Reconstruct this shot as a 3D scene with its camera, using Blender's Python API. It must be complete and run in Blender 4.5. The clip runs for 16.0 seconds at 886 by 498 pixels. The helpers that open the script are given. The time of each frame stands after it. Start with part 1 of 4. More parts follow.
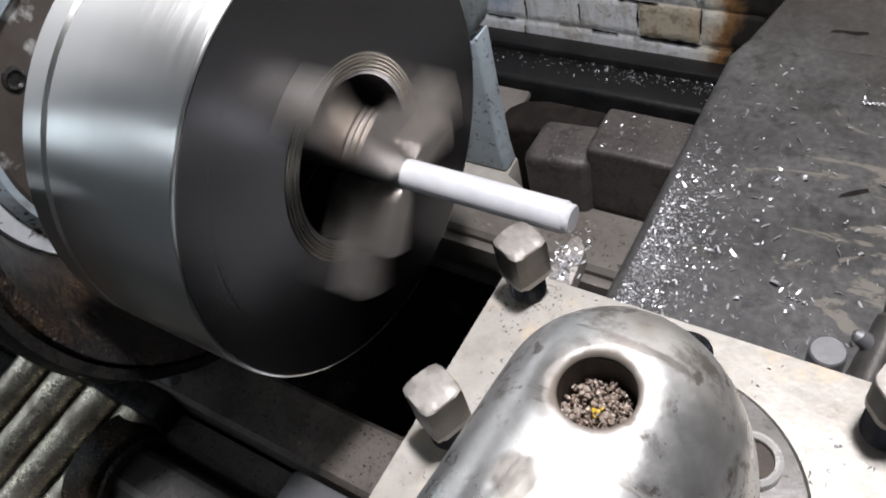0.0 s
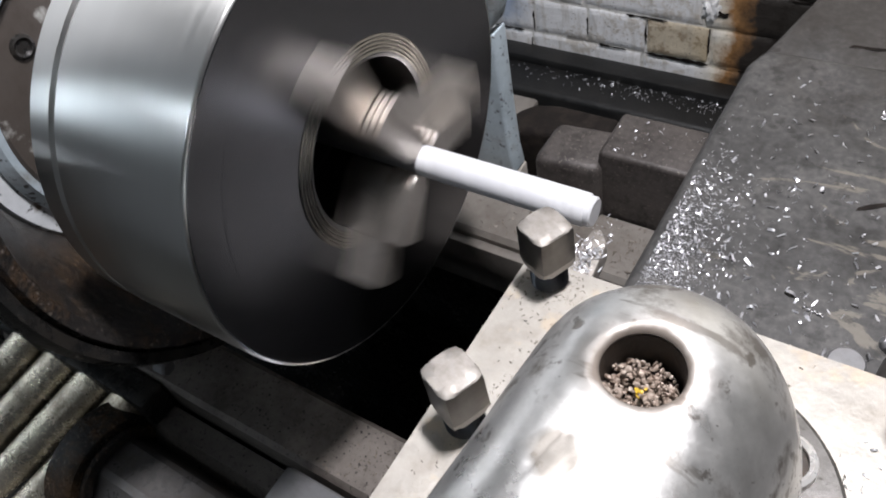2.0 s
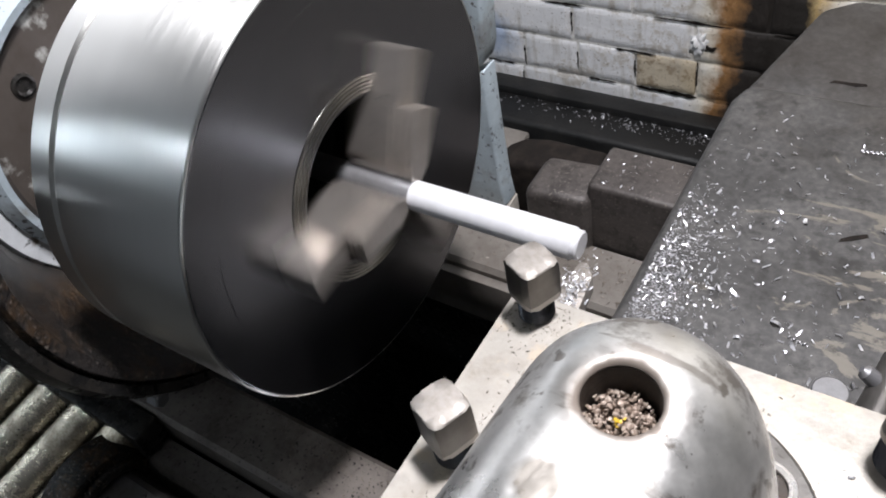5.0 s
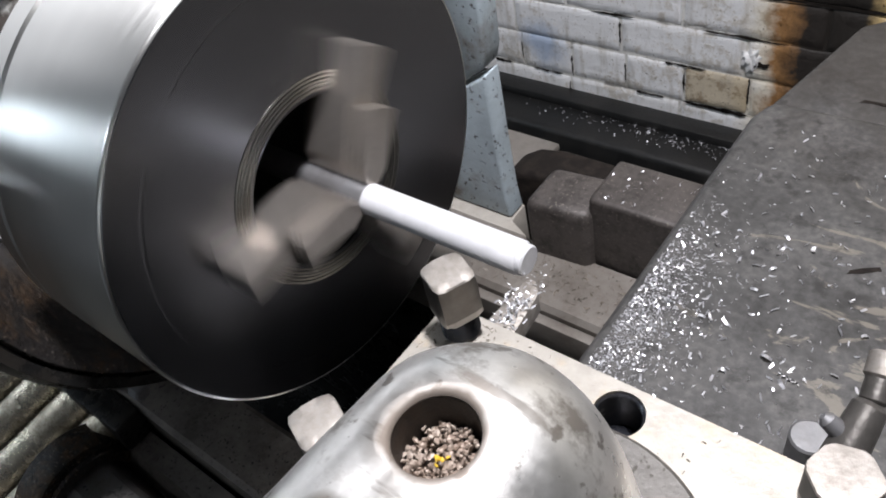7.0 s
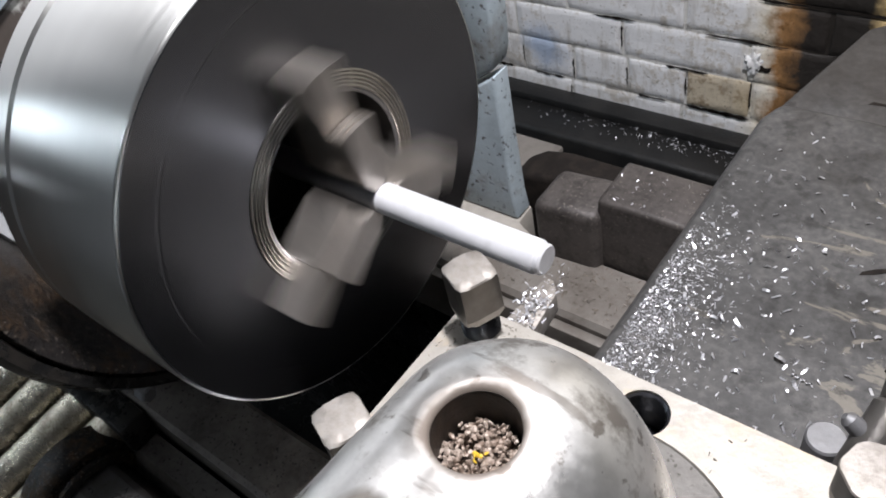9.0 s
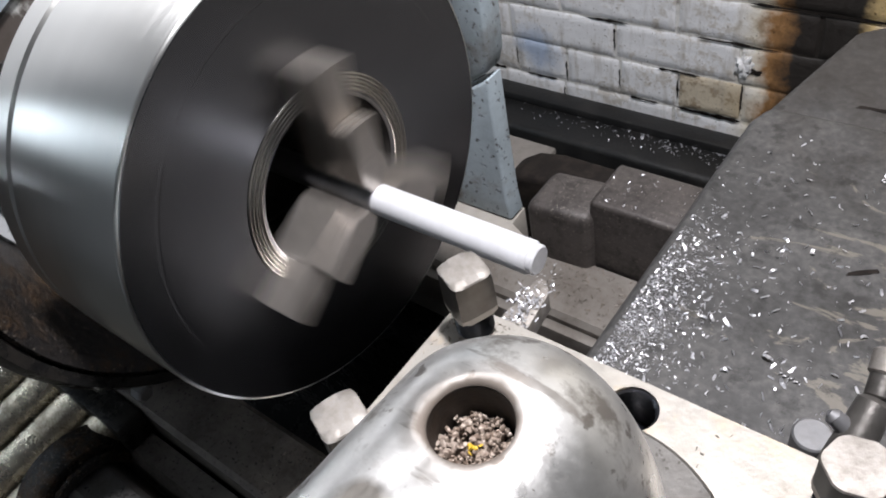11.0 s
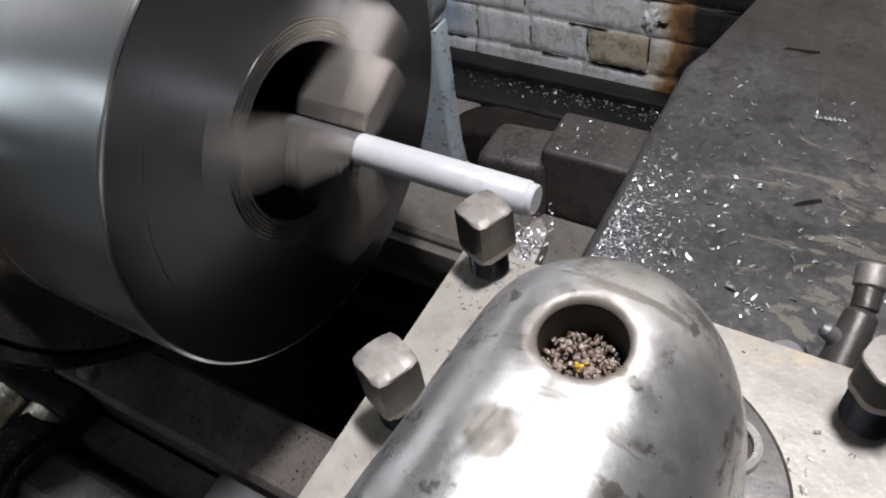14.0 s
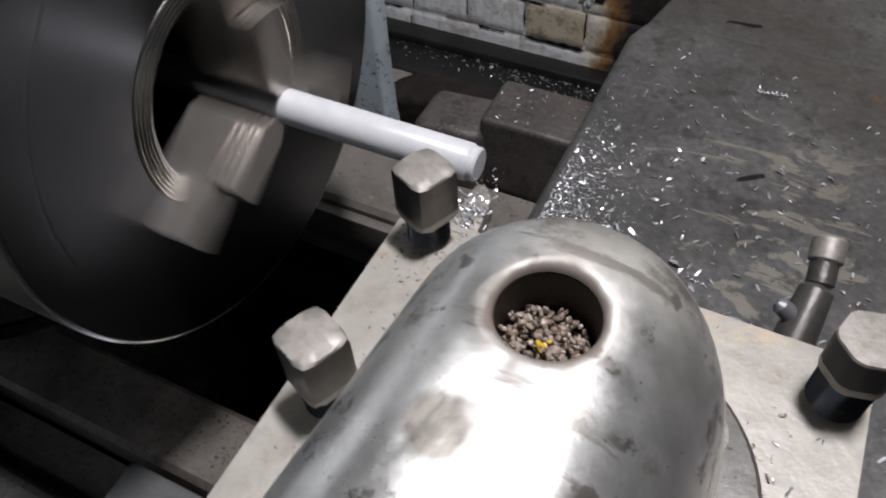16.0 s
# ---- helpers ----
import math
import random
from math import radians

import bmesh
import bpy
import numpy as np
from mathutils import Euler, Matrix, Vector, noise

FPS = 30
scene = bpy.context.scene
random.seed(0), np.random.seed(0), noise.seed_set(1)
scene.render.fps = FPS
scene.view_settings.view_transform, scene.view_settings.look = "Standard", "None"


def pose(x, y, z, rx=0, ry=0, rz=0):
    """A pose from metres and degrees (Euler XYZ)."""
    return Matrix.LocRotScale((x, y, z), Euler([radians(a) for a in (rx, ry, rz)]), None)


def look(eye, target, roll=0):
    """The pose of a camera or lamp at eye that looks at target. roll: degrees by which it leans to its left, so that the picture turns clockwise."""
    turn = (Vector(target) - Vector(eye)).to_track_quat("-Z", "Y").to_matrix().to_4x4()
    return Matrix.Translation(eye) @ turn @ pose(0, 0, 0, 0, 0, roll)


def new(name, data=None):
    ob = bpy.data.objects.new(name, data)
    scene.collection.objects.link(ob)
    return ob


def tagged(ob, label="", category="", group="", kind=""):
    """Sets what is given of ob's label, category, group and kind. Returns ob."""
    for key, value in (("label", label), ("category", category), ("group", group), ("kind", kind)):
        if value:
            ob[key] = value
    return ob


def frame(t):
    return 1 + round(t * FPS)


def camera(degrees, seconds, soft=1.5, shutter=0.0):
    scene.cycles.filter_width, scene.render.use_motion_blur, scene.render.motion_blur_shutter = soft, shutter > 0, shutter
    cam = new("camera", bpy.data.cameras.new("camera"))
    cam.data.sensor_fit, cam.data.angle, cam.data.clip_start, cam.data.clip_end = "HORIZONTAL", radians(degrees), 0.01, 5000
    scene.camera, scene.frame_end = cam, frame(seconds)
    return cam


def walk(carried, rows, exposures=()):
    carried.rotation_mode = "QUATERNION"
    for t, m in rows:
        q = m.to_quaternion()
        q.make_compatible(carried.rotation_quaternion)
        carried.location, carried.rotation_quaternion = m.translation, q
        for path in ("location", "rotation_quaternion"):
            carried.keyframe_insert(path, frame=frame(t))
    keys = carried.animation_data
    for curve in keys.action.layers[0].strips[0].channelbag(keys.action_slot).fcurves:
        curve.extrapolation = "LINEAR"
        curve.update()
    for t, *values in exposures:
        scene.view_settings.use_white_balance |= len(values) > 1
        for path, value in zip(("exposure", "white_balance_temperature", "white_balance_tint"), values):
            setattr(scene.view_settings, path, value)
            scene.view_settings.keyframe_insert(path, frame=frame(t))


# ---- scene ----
cam = camera(60.5, 16.0, soft=1.9, shutter=0.32)
PATH = [
    (0, (0.344, -0.206, 1.404), (-0.572, 0.732, -0.106), -18.4),
    (0.5, (0.347, -0.211, 1.404), (-0.603, 0.744, -0.074), -17.5),
    (1, (0.336, -0.213, 1.393), (-0.608, 0.696, -0.117), -17.4),
    (1.5, (0.339, -0.214, 1.389), (-0.554, 0.722, -0.137), -15.5),
    (2, (0.333, -0.215, 1.39), (-0.575, 0.761, -0.101), -14.7),
    (2.5, (0.332, -0.22, 1.395), (-0.591, 0.788, -0.065), -14.3),
    (3, (0.333, -0.23, 1.396), (-0.603, 0.765, -0.064), -14.7),
    (3.5, (0.329, -0.226, 1.392), (-0.58, 0.76, -0.092), -14.6),
    (4, (0.325, -0.22, 1.39), (-0.564, 0.791, -0.089), -13.7),
    (4.5, (0.328, -0.224, 1.395), (-0.576, 0.795, -0.07), -13.8),
    (5, (0.338, -0.217, 1.397), (-0.581, 0.82, -0.045), -13.9),
    (7.5, (0.374, -0.175, 1.371), (-0.698, 0.78, -0.021), -15.0),
    (8, (0.368, -0.181, 1.373), (-0.701, 0.783, -0.016), -14.6),
    (8.5, (0.365, -0.183, 1.372), (-0.693, 0.789, -0.019), -14.7),
    (11, (0.368, -0.187, 1.377), (-0.674, 0.8, -0.016), -14.1),
    (11.5, (0.376, -0.188, 1.376), (-0.591, 0.818, -0.057), -12.8),
    (12, (0.38, -0.192, 1.375), (-0.549, 0.818, -0.08), -11.9),
    (12.5, (0.374, -0.206, 1.391), (-0.616, 0.784, -0.037), -14.6),
    (13, (0.358, -0.217, 1.392), (-0.664, 0.733, -0.042), -15.0),
    (13.5, (0.349, -0.217, 1.372), (-0.499, 0.814, -0.117), -9.9),
    (14, (0.334, -0.214, 1.374), (-0.464, 0.855, -0.116), -10.3),
    (14.5, (0.33, -0.206, 1.371), (-0.388, 0.898, -0.134), -8.9),
    (15, (0.325, -0.203, 1.368), (-0.393, 0.914, -0.128), -7.5),
    (15.5, (0.321, -0.206, 1.364), (-0.394, 0.894, -0.146), -8.0),
    (16, (0.323, -0.202, 1.35), (-0.299, 0.91, -0.191), -4.0),
]
walk(cam, [(t, look(eye, target, roll)) for t, eye, target, roll in PATH],
     [(0.0, -0.22), (0.7, 0.02), (2.0, -0.02), (3.0, 0.12), (11.2, 0.06), (12.5, -0.24), (13.3, -0.10), (14.0, -0.43), (15.0, -0.47), (16.0, -0.62)])

# ---------------------------------------------------------------- light
AXIS_Y, AXIS_Z = -0.0030, 1.1365   # the spindle axis
world = bpy.data.worlds.new("workshop_air")
scene.world = world
world.use_nodes = True
bg = world.node_tree.nodes["Background"]
bg.inputs[0].default_value = (0.60, 0.70, 0.85, 1)
bg.inputs[1].default_value = 0.08
scene.view_settings.exposure = 0.0


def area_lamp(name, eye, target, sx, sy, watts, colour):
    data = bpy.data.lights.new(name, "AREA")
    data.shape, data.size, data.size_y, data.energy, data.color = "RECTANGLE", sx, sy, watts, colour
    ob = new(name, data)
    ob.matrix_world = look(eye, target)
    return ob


area_lamp("overhead_lamp", (0.39, 0.04, 2.20), (0.20, 0.22, 1.0), 0.09, 0.16, 26.5, (1.0, 0.985, 1.03))
area_lamp("front_tube_light", (-0.45, -2.25, 3.0), (0.0, 0.0, 1.1), 1.6, 0.030, 7, (0.80, 0.90, 1.0))
# Unseen window, added for cool light on the lever, skirt and ribs.
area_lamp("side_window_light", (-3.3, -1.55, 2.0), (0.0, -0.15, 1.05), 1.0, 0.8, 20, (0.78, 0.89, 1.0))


# ---------------------------------------------------------------- materials
WALL_Y = 0.906


def nodes_of(name):
    m = bpy.data.materials.new(name)
    m.use_nodes = True
    nt = m.node_tree
    return m, nt, nt.nodes["Principled BSDF"]


def ramp(nt, fac, stops):
    r = nt.nodes.new("ShaderNodeValToRGB")
    nt.links.new(fac, r.inputs[0])
    els = r.color_ramp.elements
    while len(els) < len(stops):
        els.new(0.5)
    for el, (p, c) in zip(els, stops):
        el.position, el.color = p, (*c, 1) if len(c) == 3 else c
    return r.outputs[0]


def noise_tex(nt, scale, detail=5.0, rough=0.6, stretch=(1, 1, 1), world_space=False, turn=0.0, swirl=0.0):
    mp = nt.nodes.new("ShaderNodeMapping")
    mp.inputs["Scale"].default_value, mp.inputs["Rotation"].default_value = stretch, (0, 0, turn)
    if world_space:
        nt.links.new(nt.nodes.new("ShaderNodeNewGeometry").outputs["Position"], mp.inputs[0])
    else:
        nt.links.new(nt.nodes.new("ShaderNodeTexCoord").outputs["Object"], mp.inputs[0])
    n = nt.nodes.new("ShaderNodeTexNoise")
    n.inputs["Scale"].default_value, n.inputs["Detail"].default_value, n.inputs["Roughness"].default_value = scale, detail, rough
    n.inputs["Distortion"].default_value = swirl
    nt.links.new(mp.outputs[0], n.inputs["Vector"])
    return n.outputs["Fac"]


def mix(nt, fac, a, b, kind="MIX"):
    n = nt.nodes.new("ShaderNodeMix")
    n.data_type, n.blend_type = "RGBA", kind
    for sock, v in ((n.inputs[0], fac), (n.inputs[6], a), (n.inputs[7], b)):
        if isinstance(v, bpy.types.NodeSocket):
            nt.links.new(v, sock)
        elif isinstance(v, (int, float)):
            sock.default_value = v
        else:
            sock.default_value = (*v, 1)
    return n.outputs[2]


def bump(nt, bsdf, height, strength, dist=0.001):
    b = nt.nodes.new("ShaderNodeBump")
    b.inputs["Strength"].default_value, b.inputs["Distance"].default_value = strength, dist
    nt.links.new(height, b.inputs["Height"])
    nt.links.new(b.outputs[0], bsdf.inputs["Normal"])


def surface(name, base, dirt, fine=120, broad=14, metal=0.0, rough=(0.4, 0.6), strength=0.3, dirt_from=0.45, dirt_to=0.7,
            stretch=(1, 1, 1), third=None, speck=None, dist=0.001):
    """A worn surface: base colour, dirt in broad patches broken up by fine grain, a third colour in rarer spots, dark
    or light specks.
    """
    m, nt, b = nodes_of(name)
    f, g = noise_tex(nt, fine, 6, 0.65, stretch), noise_tex(nt, broad, 8, 0.62, stretch)
    both = mix(nt, 0.35, g, f)
    patch = ramp(nt, both, [(dirt_from, (0, 0, 0)), (dirt_to, (1, 1, 1))])
    tone = mix(nt, 0.45, base, ramp(nt, f, [(0.25, tuple(c * 0.55 for c in base)), (0.75, tuple(min(1, c * 1.3) for c in base))]))
    col = mix(nt, patch, tone, dirt)
    if third:
        h = noise_tex(nt, broad * 1.7, 7, 0.6)
        col = mix(nt, ramp(nt, h, [(0.58, (0, 0, 0)), (0.66, (1, 1, 1))]), col, third)
    if speck:
        k = noise_tex(nt, fine * 2.2, 3, 0.5)
        col = mix(nt, ramp(nt, k, [(0.62, (0, 0, 0)), (0.68, (1, 1, 1))]), col, speck)
    nt.links.new(col, b.inputs["Base Color"])
    b.inputs["Metallic"].default_value = metal
    nt.links.new(ramp(nt, both, [(0.3, (rough[0],) * 3), (0.7, (rough[1],) * 3)]), b.inputs["Roughness"])
    bump(nt, b, f, strength, dist)
    return m


def turned(name, base, rough, metal=1.0, aniso=0.75, lines=(900, 8, 8), dark=0.6, relief=0.02, spread=1.0):
    """Turned steel: fine tool marks round the axis, highlight drawn out across them."""
    m, nt, b = nodes_of(name)
    tc = nt.nodes.new("ShaderNodeTexCoord")
    sx = nt.nodes.new("ShaderNodeSeparateXYZ")
    nt.links.new(tc.outputs["Object"], sx.inputs[0])
    yz = nt.nodes.new("ShaderNodeCombineXYZ")
    nt.links.new(sx.outputs[1], yz.inputs[1]), nt.links.new(sx.outputs[2], yz.inputs[2])
    ln = nt.nodes.new("ShaderNodeVectorMath")
    ln.operation = "LENGTH"
    nt.links.new(yz.outputs[0], ln.inputs[0])
    cv = nt.nodes.new("ShaderNodeCombineXYZ")
    nt.links.new(sx.outputs[0], cv.inputs[0]), nt.links.new(ln.outputs["Value"], cv.inputs[1])
    fine, wide = nt.nodes.new("ShaderNodeTexNoise"), nt.nodes.new("ShaderNodeTexNoise")
    for n, s in ((fine, lines[0]), (wide, 70)):
        n.inputs["Scale"].default_value = s
        nt.links.new(cv.outputs[0], n.inputs["Vector"])
    patch = noise_tex(nt, 24, 6, 0.6)
    col = mix(nt, 0.5, ramp(nt, wide.outputs["Fac"], [(0.3, tuple(c * dark for c in base)), (0.7, base)]), ramp(nt, patch, [(0.35, tuple(c * dark for c in base)), (0.65, base)]))
    nt.links.new(col, b.inputs["Base Color"])
    b.inputs["Metallic"].default_value = metal
    nt.links.new(ramp(nt, fine.outputs["Fac"], [(0.3, (rough * (1 - 0.07 * spread),) * 3), (0.7, (rough * (1 + 0.08 * spread),) * 3)]), b.inputs["Roughness"])
    b.inputs["Anisotropic"].default_value, b.inputs["Anisotropic Rotation"].default_value = aniso, 0.25
    tg = nt.nodes.new("ShaderNodeTangent")
    tg.direction_type, tg.axis = "RADIAL", "X"
    nt.links.new(tg.outputs[0], b.inputs["Tangent"])
    if relief:
        bump(nt, b, fine.outputs["Fac"], relief, 0.0002)
    return m


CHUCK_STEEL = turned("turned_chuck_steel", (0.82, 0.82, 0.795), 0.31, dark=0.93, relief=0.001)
# Face steel far darker than the rim: its grazing-light shade is in the colour.
SHADED_FACE_STEEL = turned("shaded_chuck_face_steel", (0.23, 0.232, 0.245), 0.26, aniso=0.0, dark=0.97, relief=0.0, spread=0.1)
RIDGE_STEEL = turned("bright_ridge_steel", (0.34, 0.325, 0.30), 0.26, aniso=0.4, dark=0.7, relief=0.005)
JAW_STEEL = surface("ground_jaw_steel", (0.54, 0.50, 0.46), (0.36, 0.325, 0.29), 160, 30, 0.88, (0.26, 0.38), 0.10)
BLACK_OIL = surface("oily_black_casting", (0.014, 0.014, 0.014), (0.038, 0.032, 0.026), 140, 16, 0.2, (0.13, 0.42), 0.6)
# The light specks are painted glints of the stippled oily skirt.
BROWN_OIL = surface("oily_brown_casting", (0.030, 0.027, 0.026), (0.085, 0.052, 0.028), 220, 18, 0.3, (0.14, 0.32), 0.7, 0.48, 0.60, speck=(0.15, 0.13, 0.11), dist=0.003)
RIB_METAL = surface("oily_worn_cover_metal", (0.64, 0.57, 0.46), (0.11, 0.085, 0.06), 420, 24, 0.9, (0.20, 0.36), 0.35, 0.48, 0.66, dist=0.002)
WHITE_PAINT = surface("flaking_white_machine_paint", (0.60, 0.62, 0.64), (0.10, 0.075, 0.055), 60, 11, 0.0, (0.4, 0.65), 0.4, 0.56, 0.62, speck=(0.05, 0.05, 0.05))
NOSE_PAINT = surface("chipped_brown_nose_ring", (0.10, 0.085, 0.075), (0.055, 0.043, 0.035), 80, 14, 0.2, (0.3, 0.5), 0.4, third=(0.55, 0.55, 0.52))
BLUE_GREY = surface("faded_blue_grey_paint", (0.36, 0.42, 0.46), (0.16, 0.15, 0.13), 90, 16, 0.0, (0.45, 0.7), 0.4, 0.52, 0.66, speck=(0.08, 0.08, 0.08))
WAY_STEEL = surface("worn_bed_way_steel", (0.20, 0.182, 0.163), (0.095, 0.08, 0.067), 190, 22, 0.35, (0.4, 0.6), 0.35, 0.45, 0.68)
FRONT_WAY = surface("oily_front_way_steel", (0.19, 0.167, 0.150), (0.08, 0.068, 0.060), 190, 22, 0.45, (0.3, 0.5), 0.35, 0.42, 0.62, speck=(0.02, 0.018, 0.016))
SHAFT_STEEL = surface("oiled_dark_shaft_steel", (0.21, 0.20, 0.195), (0.11, 0.09, 0.07), 210, 18, 0.6, (0.22, 0.40), 0.4, 0.45, 0.62)
PAD_DUST = surface("pale_gritty_dust", (0.30, 0.28, 0.25), (0.17, 0.15, 0.13), 140, 22, 0.0, (0.6, 0.8), 0.5, 0.48, 0.66)
DUSTY = surface("pale_dusty_sheet_metal", (0.18, 0.165, 0.15), (0.08, 0.072, 0.06), 90, 16, 0.0, (0.6, 0.8), 0.4, 0.5, 0.68)
PLASTER = surface("white_plaster_lump", (0.80, 0.80, 0.80), (0.55, 0.54, 0.52), 200, 60, 0.0, (0.6, 0.8), 0.4)
# Flat black for the open joints, pocket, slit, gouge and casting body.
MATT_BLACK = surface("matt_black", (0.012, 0.010, 0.009), (0.03, 0.024, 0.02), 200, 60, 0.0, (0.7, 0.9), 0.4)
MATT_BLACK.node_tree.nodes["Principled BSDF"].inputs["Specular IOR Level"].default_value = 0.1
BLOCK_IRON = surface("dusty_cast_iron_block", (0.078, 0.068, 0.063), (0.032, 0.027, 0.025), 210, 26, 0.25, (0.4, 0.65), 0.6, 0.44, 0.60, speck=(0.13, 0.115, 0.10))
BRIGHT_STEEL = surface("scraped_bright_plate_steel", (0.37, 0.345, 0.31), (0.19, 0.165, 0.135), 150, 34, 0.35, (0.35, 0.55), 0.3, 0.48, 0.70, third=(0.40, 0.34, 0.27))

# Near-black brown for the lever bore and the ring plug.
DARK_BORE = surface("dark_brown_bore", (0.018, 0.014, 0.011), (0.06, 0.038, 0.024), 300, 60, 0.2, (0.45, 0.7), 0.5)
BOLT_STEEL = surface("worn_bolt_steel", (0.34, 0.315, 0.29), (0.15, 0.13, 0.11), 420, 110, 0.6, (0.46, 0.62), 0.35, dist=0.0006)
# Bolt flanks carry their shade as a darker steel than the tops.
SHADED_FLANK = surface("shaded_bolt_flank_steel", (0.13, 0.12, 0.11), (0.06, 0.052, 0.045), 220, 60, 0.85, (0.28, 0.42), 0.05)
# Near-black colour for the shaded hexagon flanks and the shaded chuck bore.
SHADE_BLACK = surface("shade_black_steel", (0.014, 0.013, 0.013), (0.030, 0.027, 0.024), 220, 60, 0.0, (0.4, 0.55), 0.1)
SHADE_BLACK.node_tree.nodes["Principled BSDF"].inputs["Specular IOR Level"].default_value = 0.25
BOLT_DARK = surface("oiled_dark_thread_steel", (0.03, 0.032, 0.04), (0.06, 0.055, 0.05), 220, 60, 0.6, (0.18, 0.3), 0.3)
FLANGE = surface("grey_oiled_flange_steel", (0.12, 0.113, 0.106), (0.065, 0.06, 0.054), 190, 40, 0.5, (0.35, 0.55), 0.3, speck=(0.04, 0.036, 0.03))
CHROME = surface("bright_ring_steel", (0.80, 0.79, 0.77), (0.5, 0.47, 0.43), 200, 50, 0.5, (0.2, 0.35), 0.1)
FITTING = surface("dark_greasy_fitting_steel", (0.12, 0.112, 0.104), (0.035, 0.033, 0.03), 200, 40, 0.6, (0.25, 0.45), 0.4)
TOOL_STEEL = surface("dull_tool_steel", (0.30, 0.30, 0.31), (0.14, 0.13, 0.13), 180, 30, 0.7, (0.35, 0.5), 0.2)
WHITE_BAR = surface("bright_white_bar_stock", (0.56, 0.56, 0.575), (0.44, 0.44, 0.465), 160, 30, 0.0, (0.32, 0.42), 0.04)
SWARF = surface("bright_swarf", (0.64, 0.64, 0.67), (0.34, 0.34, 0.36), 500, 90, 0.65, (0.25, 0.4), 0.1)
DARK_SWARF = surface("dark_gritty_swarf", (0.10, 0.085, 0.07), (0.22, 0.18, 0.14), 500, 90, 0.3, (0.4, 0.6), 0.2)
HOLE_SWARF = surface("packed_brown_swarf", (0.21, 0.155, 0.12), (0.50, 0.43, 0.37), 600, 160, 0.2, (0.35, 0.6), 0.2)
YELLOW = surface("yellow_plastic_crumb", (0.60, 0.40, 0.04), (0.45, 0.30, 0.05), 400, 90, 0, (0.4, 0.5), 0.1)
FLOOR = surface("oily_concrete_floor", (0.10, 0.095, 0.085), (0.04, 0.037, 0.033), 30, 3, 0, (0.5, 0.8), 0.3)
ROOM_PAINT = surface("dull_workshop_wall_paint", (0.46, 0.47, 0.49), (0.30, 0.31, 0.32), 20, 2.5, 0, (0.6, 0.8), 0.2)
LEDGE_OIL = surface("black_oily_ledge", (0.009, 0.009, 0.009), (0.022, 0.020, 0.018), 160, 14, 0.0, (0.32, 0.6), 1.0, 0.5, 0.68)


def carriage_iron():
    """Grey worn iron with dried beige coolant residue in drawn-out patches, rust, and a brown tone that darkens the
    dimmer back.
    """
    m, nt, b = nodes_of("stained_carriage_iron")
    f = noise_tex(nt, 190, 6, 0.65)
    g = noise_tex(nt, 13, 8, 0.62)
    tone = ramp(nt, mix(nt, 0.5, g, f), [(0.32, (0.034, 0.033, 0.032)), (0.50, (0.072, 0.070, 0.069)), (0.68, (0.138, 0.132, 0.126))])
    geo = nt.nodes.new("ShaderNodeNewGeometry")
    gap = nt.nodes.new("ShaderNodeVectorMath")
    gap.operation = "DISTANCE"
    nt.links.new(geo.outputs["Position"], gap.inputs[0])
    gap.inputs[1].default_value = (0.365, 0.145, 1.0)
    near = nt.nodes.new("ShaderNodeMapRange")
    near.inputs[1].default_value, near.inputs[2].default_value, near.inputs[3].default_value, near.inputs[4].default_value = 0.02, 0.17, 0.135, -0.05
    nt.links.new(gap.outputs["Value"], near.inputs[0])
    for scale, stretch, cut, tint in ((25, (0.8, 1.5, 1.0), 0.66, (0.21, 0.19, 0.16)), (30, (0.45, 1.6, 1.0), 0.69, (0.20, 0.18, 0.15))):
        n = noise_tex(nt, scale, 7, 0.62, stretch, turn=0.62, swirl=0.9)
        sm = nt.nodes.new("ShaderNodeMath")
        nt.links.new(n, sm.inputs[0]), nt.links.new(near.outputs[0], sm.inputs[1])
        tone = mix(nt, ramp(nt, sm.outputs[0], [(cut, (0, 0, 0)), (cut + 0.03, (0.7, 0.7, 0.7))]), tone, tint)
    wear = noise_tex(nt, 60, 8, 0.7)
    col = mix(nt, ramp(nt, wear, [(0.36, (0.75, 0.75, 0.75)), (0.46, (0, 0, 0))]), tone, (0.028, 0.027, 0.026))
    split = nt.nodes.new("ShaderNodeSeparateXYZ")
    nt.links.new(geo.outputs["Position"], split.inputs[0])
    # Brown tone grows towards the back, putting its weaker light into the colour.
    back = nt.nodes.new("ShaderNodeMapRange")
    back.inputs[1].default_value, back.inputs[2].default_value, back.inputs[3].default_value, back.inputs[4].default_value = 0.20, 0.38, 0.0, 0.22
    nt.links.new(split.outputs[1], back.inputs[0])
    back_dimming = nt.nodes.new("ShaderNodeMath")
    nt.links.new(noise_tex(nt, 9, 7, 0.65), back_dimming.inputs[0]), nt.links.new(back.outputs[0], back_dimming.inputs[1])
    col = mix(nt, ramp(nt, back_dimming.outputs[0], [(0.58, (0, 0, 0)), (0.74, (0.5, 0.5, 0.5))]), col, (0.040, 0.033, 0.027))
    rust = noise_tex(nt, 17, 6, 0.6)
    col = mix(nt, ramp(nt, rust, [(0.66, (0, 0, 0)), (0.78, (0.7, 0.7, 0.7))]), col, (0.17, 0.085, 0.032))
    nt.links.new(col, b.inputs["Base Color"])
    b.inputs["Metallic"].default_value = 0.25
    nt.links.new(ramp(nt, g, [(0.35, (0.42,) * 3), (0.65, (0.62,) * 3)]), b.inputs["Roughness"])
    bump(nt, b, f, 0.35, 0.0008)
    return m


